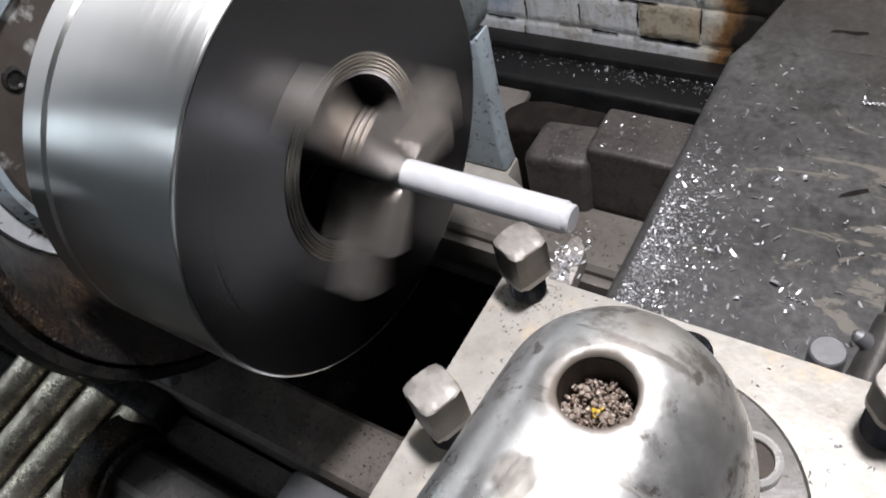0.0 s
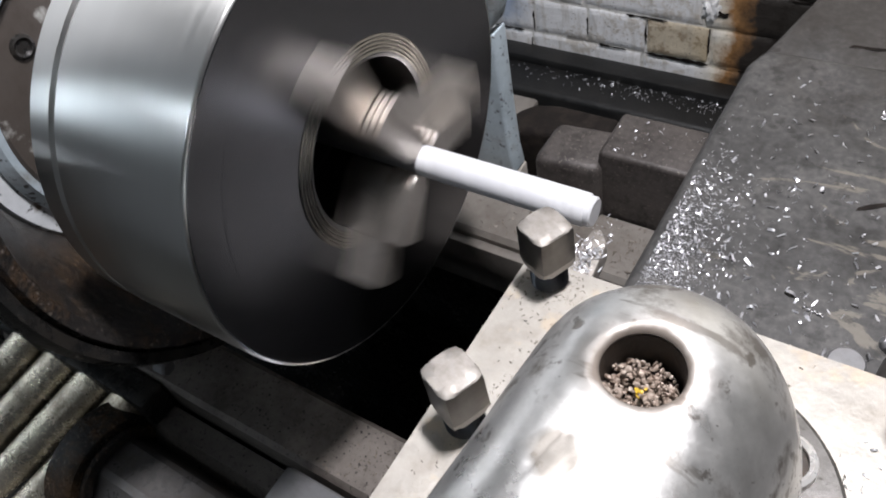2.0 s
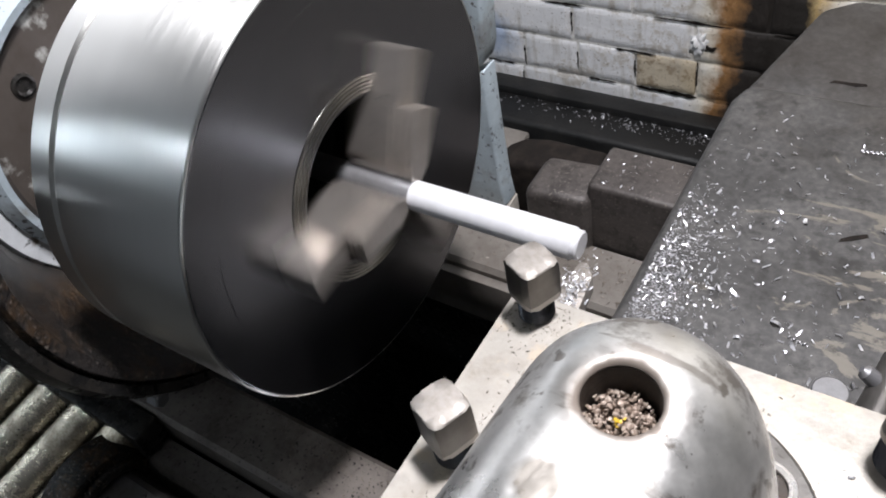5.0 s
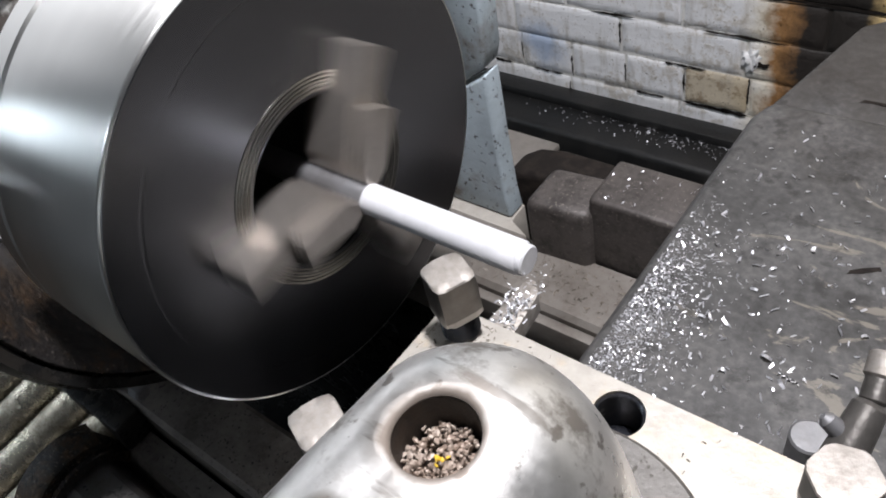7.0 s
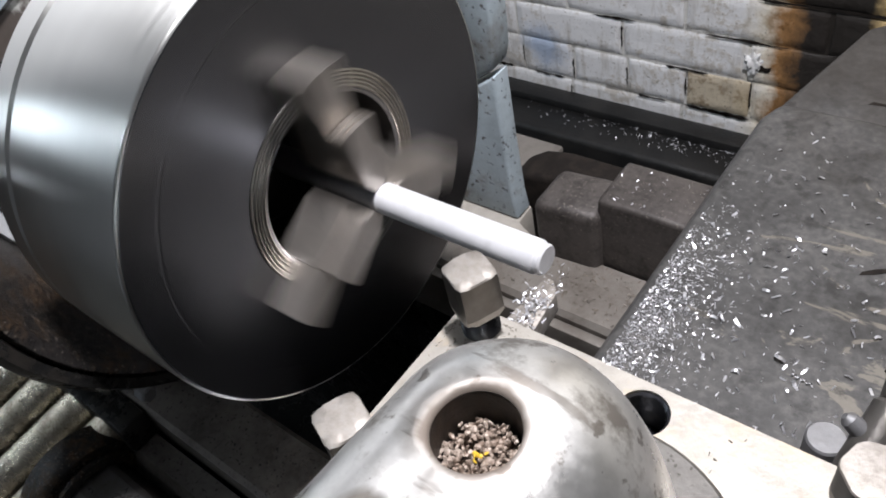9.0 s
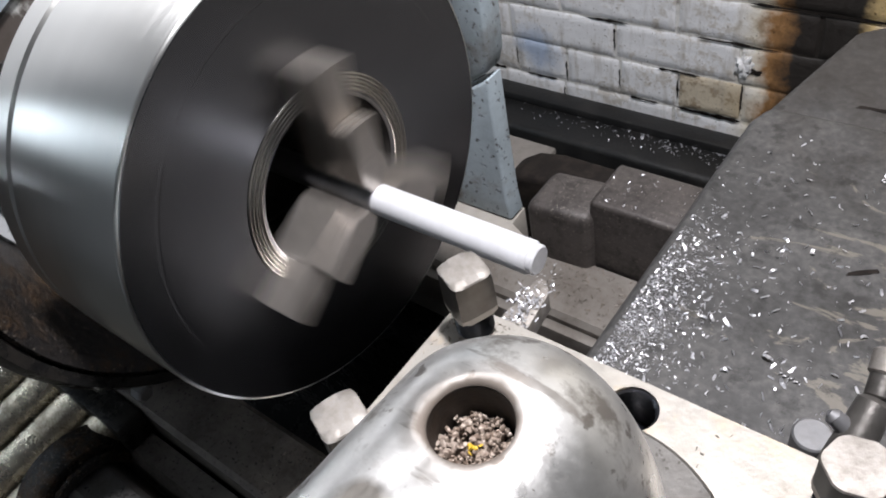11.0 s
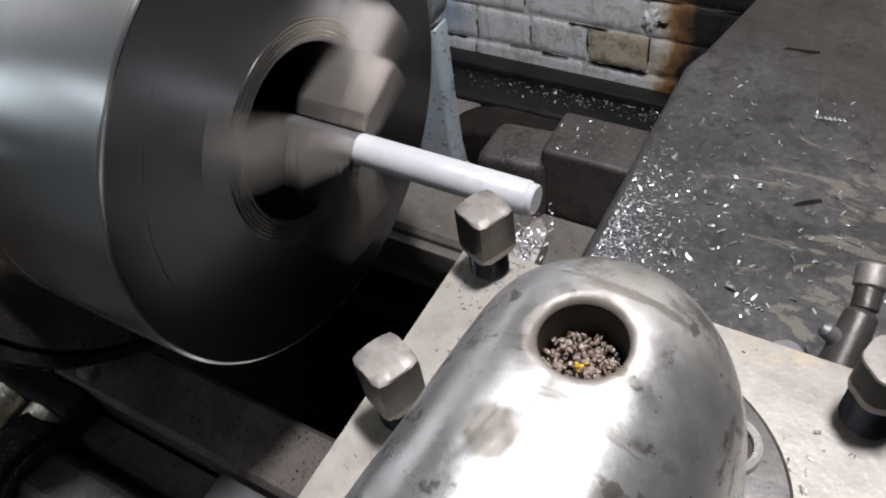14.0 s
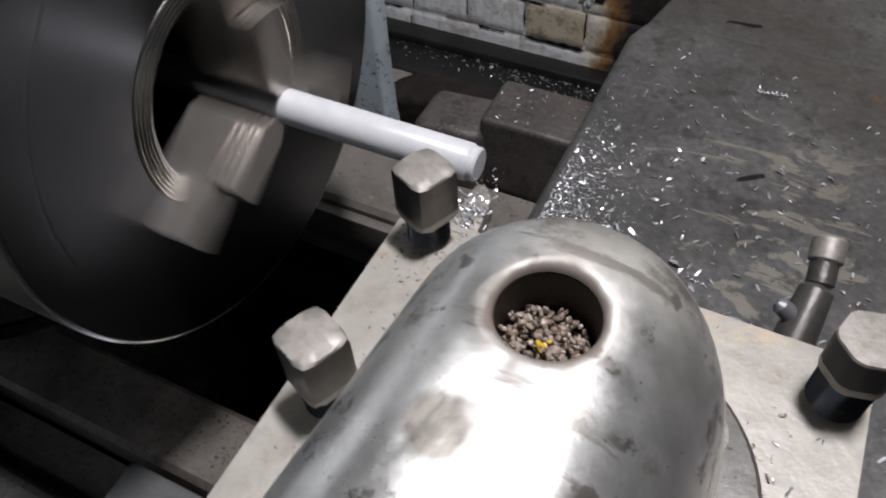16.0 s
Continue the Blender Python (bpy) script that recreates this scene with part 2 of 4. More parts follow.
def painted_brick(name, paint, bare):
    """White-painted brick, peeling; rust then soot stains run down the wall past x = 0."""
    m, nt, b = nodes_of(name)
    f, g = noise_tex(nt, 70, 7, 0.7, world_space=True), noise_tex(nt, 13, 7, 0.65, world_space=True)
    tone = mix(nt, 0.5, paint, ramp(nt, f, [(0.3, tuple(c * 0.86 for c in paint)), (0.7, tuple(min(1, c * 1.1) for c in paint))]))
    col = mix(nt, ramp(nt, mix(nt, 0.5, g, f), [(0.515, (0, 0, 0)), (0.585, (0.7, 0.7, 0.7))]), tone, bare)
    pit = noise_tex(nt, 240, 3, 0.5, world_space=True)
    col = mix(nt, ramp(nt, pit, [(0.655, (0, 0, 0)), (0.71, (0.85, 0.85, 0.85))]), col, (0.16, 0.13, 0.10))
    drip = noise_tex(nt, 30, 7, 0.65, (1.7, 1.0, 0.3), world_space=True)
    col = mix(nt, ramp(nt, drip, [(0.50, (0, 0, 0)), (0.68, (0.55, 0.55, 0.55))]), col, (0.40, 0.36, 0.30))
    info = nt.nodes.new("ShaderNodeObjectInfo")
    col = mix(nt, 0.35, col, mix(nt, info.outputs["Random"], (0.84, 0.83, 0.81), (1.0, 1.0, 1.0)), "MULTIPLY")
    geo = nt.nodes.new("ShaderNodeNewGeometry")
    sx = nt.nodes.new("ShaderNodeSeparateXYZ")
    nt.links.new(geo.outputs["Position"], sx.inputs[0])
    add = nt.nodes.new("ShaderNodeMath")
    add.operation = "MULTIPLY_ADD"
    nt.links.new(g, add.inputs[0])
    add.inputs[1].default_value = 0.10
    nt.links.new(sx.outputs[0], add.inputs[2])
    span = nt.nodes.new("ShaderNodeMapRange")
    span.inputs[1].default_value, span.inputs[2].default_value = -0.145, 0.355
    nt.links.new(add.outputs[0], span.inputs[0])
    stain = ramp(nt, span.outputs[0], [(0.36, (1, 1, 1)), (0.45, (0.95, 0.88, 0.74)), (0.50, (0.42, 0.22, 0.085)), (0.55, (0.032, 0.026, 0.022)),
                                       (0.73, (0.03, 0.026, 0.022)), (0.78, (0.75, 0.55, 0.26)), (0.85, (1, 0.96, 0.88))])
    col = mix(nt, 1.0, col, stain, "MULTIPLY")
    spot = nt.nodes.new("ShaderNodeVectorMath")
    spot.operation = "DISTANCE"
    nt.links.new(geo.outputs["Position"], spot.inputs[0])
    spot.inputs[1].default_value = (-0.385, WALL_Y, 0.580)
    wide = nt.nodes.new("ShaderNodeMath")
    wide.operation = "MULTIPLY_ADD"
    nt.links.new(g, wide.inputs[0])
    wide.inputs[1].default_value = 0.12
    nt.links.new(spot.outputs["Value"], wide.inputs[2])
    blue = nt.nodes.new("ShaderNodeMapRange")
    blue.inputs[1].default_value, blue.inputs[2].default_value, blue.inputs[3].default_value, blue.inputs[4].default_value = 0.075, 0.125, 0.6, 0.0
    nt.links.new(wide.outputs[0], blue.inputs[0])
    col = mix(nt, blue.outputs[0], col, (0.17, 0.30, 0.52))
    nt.links.new(col, b.inputs["Base Color"])
    b.inputs["Roughness"].default_value = 0.6
    bump(nt, b, f, 1.0, 0.0025)
    return m


def lever_steel():
    """Handled steel: bright, with blotchy brown-grey stains, a round worn patch and a rusty ring about the hole."""
    m, nt, b = nodes_of("hand_polished_lever_steel")
    f, g = noise_tex(nt, 260, 6, 0.65), noise_tex(nt, 42, 7, 0.65)
    col = ramp(nt, f, [(0.3, (0.68, 0.67, 0.65)), (0.7, (0.82, 0.81, 0.79))])
    col = mix(nt, ramp(nt, g, [(0.56, (0, 0, 0)), (0.66, (0.85, 0.85, 0.85))]), col, (0.22, 0.195, 0.17))
    for scale, stretch, cut, tint in ((150, (1, 1, 1), 0.61, (0.20, 0.175, 0.15)), (60, (0.35, 2.0, 1), 0.61, (0.30, 0.275, 0.25)), (330, (1, 1, 1), 0.68, (0.12, 0.10, 0.085))):
        n = noise_tex(nt, scale, 5, 0.6, stretch, turn=0.5)
        col = mix(nt, ramp(nt, n, [(cut, (0, 0, 0)), (cut + 0.05, (0.75, 0.75, 0.75))]), col, tint)
    tc = nt.nodes.new("ShaderNodeTexCoord")
    wob = nt.nodes.new("ShaderNodeTexNoise")
    wob.inputs["Scale"].default_value = 120
    nt.links.new(tc.outputs["Object"], wob.inputs["Vector"])
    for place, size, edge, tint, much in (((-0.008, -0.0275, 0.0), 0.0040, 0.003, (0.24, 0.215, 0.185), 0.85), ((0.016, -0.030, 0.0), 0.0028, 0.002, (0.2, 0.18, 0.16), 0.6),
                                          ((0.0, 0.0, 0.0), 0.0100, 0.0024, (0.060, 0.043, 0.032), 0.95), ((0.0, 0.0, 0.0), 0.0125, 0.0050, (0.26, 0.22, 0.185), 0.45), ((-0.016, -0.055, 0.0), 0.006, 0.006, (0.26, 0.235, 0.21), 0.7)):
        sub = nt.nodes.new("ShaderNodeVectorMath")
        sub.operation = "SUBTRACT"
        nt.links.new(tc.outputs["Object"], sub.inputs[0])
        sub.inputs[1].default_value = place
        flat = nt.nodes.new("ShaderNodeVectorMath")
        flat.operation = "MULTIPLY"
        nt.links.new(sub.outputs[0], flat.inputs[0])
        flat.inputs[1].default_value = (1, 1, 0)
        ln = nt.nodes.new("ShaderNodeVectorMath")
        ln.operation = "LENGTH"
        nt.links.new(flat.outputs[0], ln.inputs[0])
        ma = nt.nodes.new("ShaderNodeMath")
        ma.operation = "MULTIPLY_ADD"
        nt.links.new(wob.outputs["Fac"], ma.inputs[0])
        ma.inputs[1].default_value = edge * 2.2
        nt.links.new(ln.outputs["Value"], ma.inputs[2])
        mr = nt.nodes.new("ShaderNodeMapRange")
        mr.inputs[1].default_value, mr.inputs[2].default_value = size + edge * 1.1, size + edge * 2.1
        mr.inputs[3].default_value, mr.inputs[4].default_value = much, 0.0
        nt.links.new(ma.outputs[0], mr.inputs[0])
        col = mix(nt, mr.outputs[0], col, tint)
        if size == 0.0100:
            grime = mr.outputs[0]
    nt.links.new(col, b.inputs["Base Color"])
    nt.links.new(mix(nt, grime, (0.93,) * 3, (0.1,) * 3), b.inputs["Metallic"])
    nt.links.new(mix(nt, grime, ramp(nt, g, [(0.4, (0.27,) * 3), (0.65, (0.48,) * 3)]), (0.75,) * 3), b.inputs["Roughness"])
    bump(nt, b, g, 0.25, 0.001)
    return m


LEVER_STEEL = lever_steel()
CARRIAGE = carriage_iron()
BRICK = painted_brick("white_painted_brick", (0.86, 0.86, 0.87), (0.50, 0.45, 0.38))
BARE_BRICK = painted_brick("yellow_brown_bare_brick", (0.64, 0.56, 0.43), (0.24, 0.16, 0.09))
MORTAR = painted_brick("dirty_painted_mortar", (0.74, 0.73, 0.70), (0.09, 0.075, 0.06))


# ---------------------------------------------------------------- mesh tools
def thing(name, origin, label, category, group="", kind=""):
    ob = new(name)
    ob.location = origin
    ob.empty_display_size = 0.02
    return tagged(ob, label, category, group, kind)


def base_of(ob):
    p = Vector((0, 0, 0))
    while ob:
        p += ob.location
        ob = ob.parent
    return p


def finish(name, bm, material, smooth=True, origin=(0, 0, 0)):
    bmesh.ops.recalc_face_normals(bm, faces=bm.faces)
    me = bpy.data.meshes.new(name)
    bmesh.ops.translate(bm, verts=bm.verts, vec=-Vector(origin))
    bm.to_mesh(me)
    bm.free()
    me.materials.append(material)
    if smooth:
        me.shade_smooth()
        me.set_sharp_from_angle(angle=radians(35))
    return me


def part(name, bm, material, parent, label="", smooth=True):
    """One mesh object, drawn in world places, under a thing or a part."""
    ob = new(name, finish(name, bm, material, smooth, base_of(parent)))
    ob.parent = parent
    return tagged(ob, label)


def solo(name, bm, material, label, category, origin, group="", kind="", smooth=True):
    ob = new(name, finish(name, bm, material, smooth, origin))
    ob.location = origin
    return tagged(ob, label, category, group, kind)


def box(x0, x1, y0, y1, z0, z1, bevel=0.0, seg=2, bm=None):
    bm = bm or bmesh.new()
    made = bmesh.ops.create_cube(bm, size=1.0)["verts"]
    for v in made:
        v.co = Vector(((x0 + x1) / 2 + v.co.x * (x1 - x0), (y0 + y1) / 2 + v.co.y * (y1 - y0), (z0 + z1) / 2 + v.co.z * (z1 - z0)))
    if bevel:
        edges = list({e for v in made for e in v.link_edges})
        bmesh.ops.bevel(bm, geom=edges, offset=bevel, segments=seg, affect="EDGES", profile=0.5)
    return bm


def prism(outline, low, high, axis="z", bevel=0.0, seg=2):
    """A plate with the given outline (pairs), between low and high along axis."""
    bm = bmesh.new()

    def at(a, b, h):
        return {"z": (a, b, h), "x": (h, a, b), "y": (a, h, b)}[axis]
    lo = [bm.verts.new(at(a, b, low)) for a, b in outline]
    hi = [bm.verts.new(at(a, b, high)) for a, b in outline]
    n = len(outline)
    bm.faces.new(lo), bm.faces.new(hi)
    for i in range(n):
        bm.faces.new((lo[i], lo[(i + 1) % n], hi[(i + 1) % n], hi[i]))
    bmesh.ops.recalc_face_normals(bm, faces=bm.faces)
    bm.normal_update()
    if bevel:
        bmesh.ops.bevel(bm, geom=[e for e in bm.edges if e.calc_face_angle(0) > 0.5], offset=bevel, segments=seg, affect="EDGES", profile=0.5)
    return bm


def revolve(profile, centre, axis="x", seg=96, closed=False, a0=0.0, a1=360.0, bm=None):
    """Turns (along, radius) pairs round an axis through centre. Angle 0 is +y for x, +x for z and y."""
    bm = bm or bmesh.new()
    full = abs(a1 - a0) > 359.9
    n = seg if full else seg + 1
    c = Vector(centre)
    rings = []
    for h, r in profile:
        ring = []
        for i in range(n):
            a = radians(a0 + (a1 - a0) * i / seg)
            u, w = r * math.cos(a), r * math.sin(a)
            ring.append(bm.verts.new(c + Vector({"x": (h, u, w), "z": (u, w, h), "y": (u, h, w)}[axis])))
        rings.append(ring)
    pairs = list(zip(rings, rings[1:])) + ([(rings[-1], rings[0])] if closed else [])
    for a, b in pairs:
        for i in range(seg if full else seg):
            j = (i + 1) % n
            bm.faces.new((a[i], a[j], b[j], b[i]))
    if closed and not full:
        bm.faces.new([r[0] for r in rings]), bm.faces.new([r[-1] for r in rings])
    bmesh.ops.remove_doubles(bm, verts=bm.verts, dist=1e-6)
    return bm


def rod_between(p, q, r, seg=24, bevel=0.0, r2=None):
    """A solid round bar from p to q."""
    p, q = Vector(p), Vector(q)
    L = (q - p).length
    r2 = r if r2 is None else r2
    b = bevel
    bm = revolve([(0, 0), (0, r - b), (b, r), (L - b, r2), (L, r2 - b), (L, 0)], (0, 0, 0), "z", seg)
    bmesh.ops.transform(bm, matrix=Matrix.Translation(p) @ (q - p).to_track_quat("Z", "Y").to_matrix().to_4x4(), verts=bm.verts)
    return bm


def chips(count, spot, size=(0.001, 0.004), seed=1, curl=0.8, thin=0.00018):
    """Loose turnings: thin bent strips, each lying at a random turn. spot(rng) gives the place."""
    rng = random.Random(seed)
    verts, faces = [], []
    for _ in range(count):
        p = Vector(spot(rng))
        L, w = rng.uniform(*size), rng.uniform(0.14, 0.42)
        turn = Euler((rng.uniform(-0.5, 0.5), rng.uniform(-0.5, 0.5), rng.uniform(0, 6.283))).to_matrix()
        bend, n = rng.uniform(-curl, curl), 3
        k = len(verts)
        for i in range(n + 1):
            s = i / n - 0.5
            for side in (-0.5, 0.5):
                q = Vector((L * s, L * w * side * (1 - 0.6 * abs(s)), L * bend * (0.25 - s * s) + L * 0.15 * side * bend))
                verts.append(p + turn @ q + Vector((0, 0, L * 0.18)))
        for i in range(n):
            a = k + 2 * i
            faces.append((a, a + 1, a + 3, a + 2))
    bm = bmesh.new()
    vs = [bm.verts.new(v) for v in verts]
    for f in faces:
        bm.faces.new([vs[i] for i in f])
    return bm


# ---------------------------------------------------------------- room
tagged(new("floor", finish("floor", box(-3.5, 4.0, -3.2, 1.2, -0.1, 0.0), FLOOR, False)), "dark oily concrete workshop floor", "floor", kind="structure")
tagged(new("ceiling", finish("ceiling", box(-3.5, 4.0, -3.2, 1.2, 3.2, 3.3), ROOM_PAINT, False)), "dull painted workshop ceiling", "ceiling", kind="structure")
tagged(new("wall_front", finish("wall_front", box(-3.5, 4.0, -3.3, -3.2, 0.0, 3.2), ROOM_PAINT, False)), "dull painted workshop wall", "wall", kind="structure")
tagged(new("wall_east", finish("wall_east", box(4.0, 4.1, -3.3, 1.2, 0.0, 3.2), ROOM_PAINT, False)), "dull painted workshop wall", "wall", kind="structure")
tagged(new("wall_west", finish("wall_west", box(-3.6, -3.5, -3.3, 1.2, 0.0, 3.2), ROOM_PAINT, False)), "dull painted workshop wall", "wall", kind="structure")
wall_back = tagged(new("wall_back", finish("wall_back", box(-3.5, 4.0, WALL_Y + 0.0026, 1.2, 0.0, 3.2), MORTAR, False)),
                   "white-painted brick wall, peeling and stained with rust", "wall", kind="structure")

ledge = thing("wall_ledge", (0, 0.85, 0), "black oil-soaked ledge along the foot of the brick wall", "ledge", kind="structure")
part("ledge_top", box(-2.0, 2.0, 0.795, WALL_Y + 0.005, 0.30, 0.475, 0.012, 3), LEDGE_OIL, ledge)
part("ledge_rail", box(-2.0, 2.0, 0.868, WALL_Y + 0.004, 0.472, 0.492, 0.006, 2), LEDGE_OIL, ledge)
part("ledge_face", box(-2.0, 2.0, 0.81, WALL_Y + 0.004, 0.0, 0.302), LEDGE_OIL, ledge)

# ---------------------------------------------------------------- lathe bed
bed = thing("lathe_bed", (0, 0.03, 0), "worn cast iron lathe bed with two ways, gritty with swarf", "lathe bed")
part("rear_way", prism([(0.120, 0.86), (0.120, 0.916), (0.124, 0.92), (0.178, 0.92), (0.178, 0.86)], -0.6, 1.9, "x"), WAY_STEEL, bed)
part("rear_pad", prism([(-0.60, 0.1785), (0.088, 0.1785), (0.064, 0.190), (0.063, 0.212), (-0.60, 0.214)], 0.86, 0.9212, "z", 0.002), PAD_DUST, bed, "pale dusty pad behind the rear way")
part("way_step", box(-0.6, 1.9, 0.1105, 0.1195, 0.86, 0.9125, 0.0015, 2), WAY_STEEL, bed, "lower worn step along the rear way")
part("rear_web", box(-0.6, 1.9, 0.128, 0.19, 0.35, 0.86), BLACK_OIL, bed)
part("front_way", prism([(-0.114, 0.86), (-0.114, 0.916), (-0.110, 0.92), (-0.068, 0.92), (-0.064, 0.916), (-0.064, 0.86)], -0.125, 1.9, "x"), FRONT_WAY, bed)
part("front_web", box(-0.6, 1.9, -0.125, -0.07, 0.35, 0.861), BLACK_OIL, bed)
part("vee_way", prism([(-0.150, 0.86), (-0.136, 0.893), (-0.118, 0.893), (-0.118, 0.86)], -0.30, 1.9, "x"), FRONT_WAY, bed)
part("bed_floor", box(-0.6, 1.9, -0.07, 0.128, 0.36, 0.40), BLACK_OIL, bed)
part("chip_tray", box(-0.9, 1.9, -0.35, 0.62, 0.28, 0.35, 0.01), BLACK_OIL, bed)

# ---------------------------------------------------------------- headstock
head = thing("headstock", (-0.25, 0, 0.92), "flaking white-painted lathe headstock with oily brown skirt", "headstock")
part("housing", box(-0.75, -0.105, -0.17, 0.19, 1.10, 1.42, 0.03, 4), WHITE_PAINT, head)
part("lower_housing", box(-0.75, -0.108, -0.105, 0.19, 0.90, 1.11, 0.01, 2), BLACK_OIL, head)
part("face_ring", revolve([(-0.109, 0.10), (-0.094, 0.10), (-0.094, 0.112), (-0.100, 0.1155), (-0.109, 0.1155)], (0, AXIS_Y, AXIS_Z), "x", 96, True), WHITE_PAINT, head, "flaking white painted face ring")
part("bevel_ring", revolve([(-0.101, 0.1005), (-0.091, 0.1005), (-0.084, 0.095), (-0.0845, 0.0905), (-0.101, 0.0895)], (0, AXIS_Y, AXIS_Z), "x", 96, True), BLUE_GREY, head,
     "pale blue-grey bevelled ring")
nose = part("nose_cover", revolve([(-0.101, 0.0), (-0.101, 0.089), (-0.090, 0.089), (-0.088, 0.087), (-0.088, 0.0)], (0, AXIS_Y, AXIS_Z), "x", 96), NOSE_PAINT, head,
            "brown nose cover with chipped white paint")
for k in range(6):
    a = radians(134 + 60 * k)
    part("screw_hole", revolve([(-0.0875, 0.0), (-0.0875, 0.0038), (-0.0862, 0.0055), (-0.0870, 0.0072), (-0.0885, 0.0075)],
                               (0, AXIS_Y + 0.071 * math.cos(a), AXIS_Z + 0.071 * math.sin(a)), "x", 24), BLACK_OIL, nose)
part("spindle", rod_between((-0.10, AXIS_Y, AXIS_Z), (0.006, AXIS_Y, AXIS_Z), 0.055, 48), TOOL_STEEL, head)
part("skirt", revolve([(-0.095, 0.114), (-0.075, 0.118), (-0.05, 0.124), (-0.02, 0.138), (0.0, 0.146), (0.002, 0.153), (-0.006, 0.158), (-0.11, 0.150)],
                      (0, AXIS_Y, AXIS_Z), "x", 64, True, 158, 240), BROWN_OIL, head, "rough oily brown skirt below the chuck")
part("skirt_lip", revolve([(-0.008, 0.155), (0.0, 0.157), (0.002, 0.163), (-0.006, 0.168), (-0.11, 0.166), (-0.11, 0.156)],
                          (0, AXIS_Y, AXIS_Z), "x", 64, True, 160, 242), BLACK_OIL, head)
part("boss", rod_between((-0.13, -0.088, 0.945), (-0.108, -0.088, 0.945), 0.016, 32, 0.004), BROWN_OIL, head)
part("nut", rod_between((-0.085, -0.106, 0.940), (-0.072, -0.106, 0.940), 0.007, 6, 0.0015), TOOL_STEEL, head)
part("drip_bar", box(-0.50, -0.084, -0.138, -0.114, 0.885, 0.921, 0.004, 2), BLACK_OIL, head)

gearbox = thing("feed_gearbox", (-0.25, -0.2, 0.75), "oily feed gearbox cover with rounded metal ribs", "gearbox")
part("box_body", prism([(-0.142, 0.55), (-0.142, 0.882), (-0.36, 0.808), (-0.42, 0.74), (-0.42, 0.55)], -0.75, -0.118, "x", 0.008, 2), BLACK_OIL, gearbox)
for x in (-0.112, -0.156, -0.201, -0.247):
    part("rib", rod_between((x + 0.006, -0.120, 0.908), (x - 0.120, -0.36, 0.780), 0.0172, 32, 0.006), RIB_METAL, gearbox, "worn shiny rounded rib")
part("bearing", revolve([(-0.120, 0.030), (-0.120, 0.052), (-0.100, 0.050), (-0.096, 0.047), (-0.096, 0.039), (-0.104, 0.036), (-0.115, 0.030)],
                        (0, -0.176, 0.872), "x", 48, True), BROWN_OIL, gearbox)
shaft = thing("feed_shaft", (0.0, -0.176, 0.872), "dull steel hexagonal feed shaft, oily, running from the gearbox", "shaft")
hexa = [(-0.176 + 0.032 * math.cos(radians(50 + 60 * k)), 0.872 + 0.032 * math.sin(radians(50 + 60 * k))) for k in range(6)]
part("bar", prism(hexa, -0.118, 1.8, "x", 0.0035, 1), SHAFT_STEEL, shaft, smooth=False)
part("end_collar", revolve([(-0.0955, 0.032), (-0.0955, 0.0400), (-0.094, 0.0408), (-0.092, 0.0408), (-0.090, 0.0400), (-0.090, 0.032)], (0, -0.176, 0.872), "x", 48, True), BROWN_OIL, shaft, "thin oily brown collar")

# ---------------------------------------------------------------- guard and clamp blocks behind the chuck
guard = thing("rear_guard", (-0.10, 0.20, 0.9215), "cracked blue-grey painted guard standing on the bed behind the chuck", "guard")
part("lower_panel", prism([(-0.30, 0.9215), (0.0625, 0.9215), (0.0600, 0.945), (0.0590, 1.00), (0.0595, 1.066), (0.030, 1.046), (-0.30, 1.040)], 0.191, 0.211, "y", 0.003, 3), BLUE_GREY, guard)
part("upper_panel", prism([(-0.30, 1.043), (0.029, 1.049), (0.0590, 1.0705), (0.0635, 1.085), (0.0650, 1.115), (0.0650, 1.40), (-0.30, 1.40)], 0.191, 0.212, "y", 0.003, 3), BLUE_GREY, guard)
clamp = thing("clamp_block", (0.15, 0.2, 0.90), "dusty brown cast iron block in two steps on the bed", "clamp block")
part("large_block", prism([(0.146, 0.180), (0.235, 0.180), (0.235, 0.231), (0.146, 0.231)], 0.86, 0.987, "z", 0.0045, 3), BLOCK_IRON, clamp)
part("small_block", prism([(0.095, 0.168), (0.150, 0.172), (0.150, 0.222), (0.095, 0.216)], 0.86, 0.975, "z", 0.008, 3), BLOCK_IRON, clamp)
stub = thing("rear_casting", (0.0, 0.27, 0.85), "near-black arched casting behind the clamp block", "casting")
# Arched body in flat near-black with low specular.
part("casting_body", prism([(0.000, 0.802), (0.005, 0.890), (0.013, 0.906), (0.034, 0.920), (0.062, 0.926), (0.120, 0.926), (0.120, 0.802)], 0.245, 0.288, "y", 0.006, 3), MATT_BLACK, stub)
part("casting_flange", box(-0.10, 0.130, 0.232, 0.310, 0.78, 0.802, 0.004, 2), BLACK_OIL, stub)

tray = thing("splash_tray", (-0.22, 0.40, 0.35), "pale dusty sheet metal splash tray behind the guard", "tray")
part("tray_floor", box(-0.42, -0.080, 0.335, 0.484, 0.732, 0.744, 0.004, 2), DUSTY, tray)
part("support", box(-0.35, -0.31, 0.36, 0.42, 0.3495, 0.7385, 0.002), BLACK_OIL, tray)

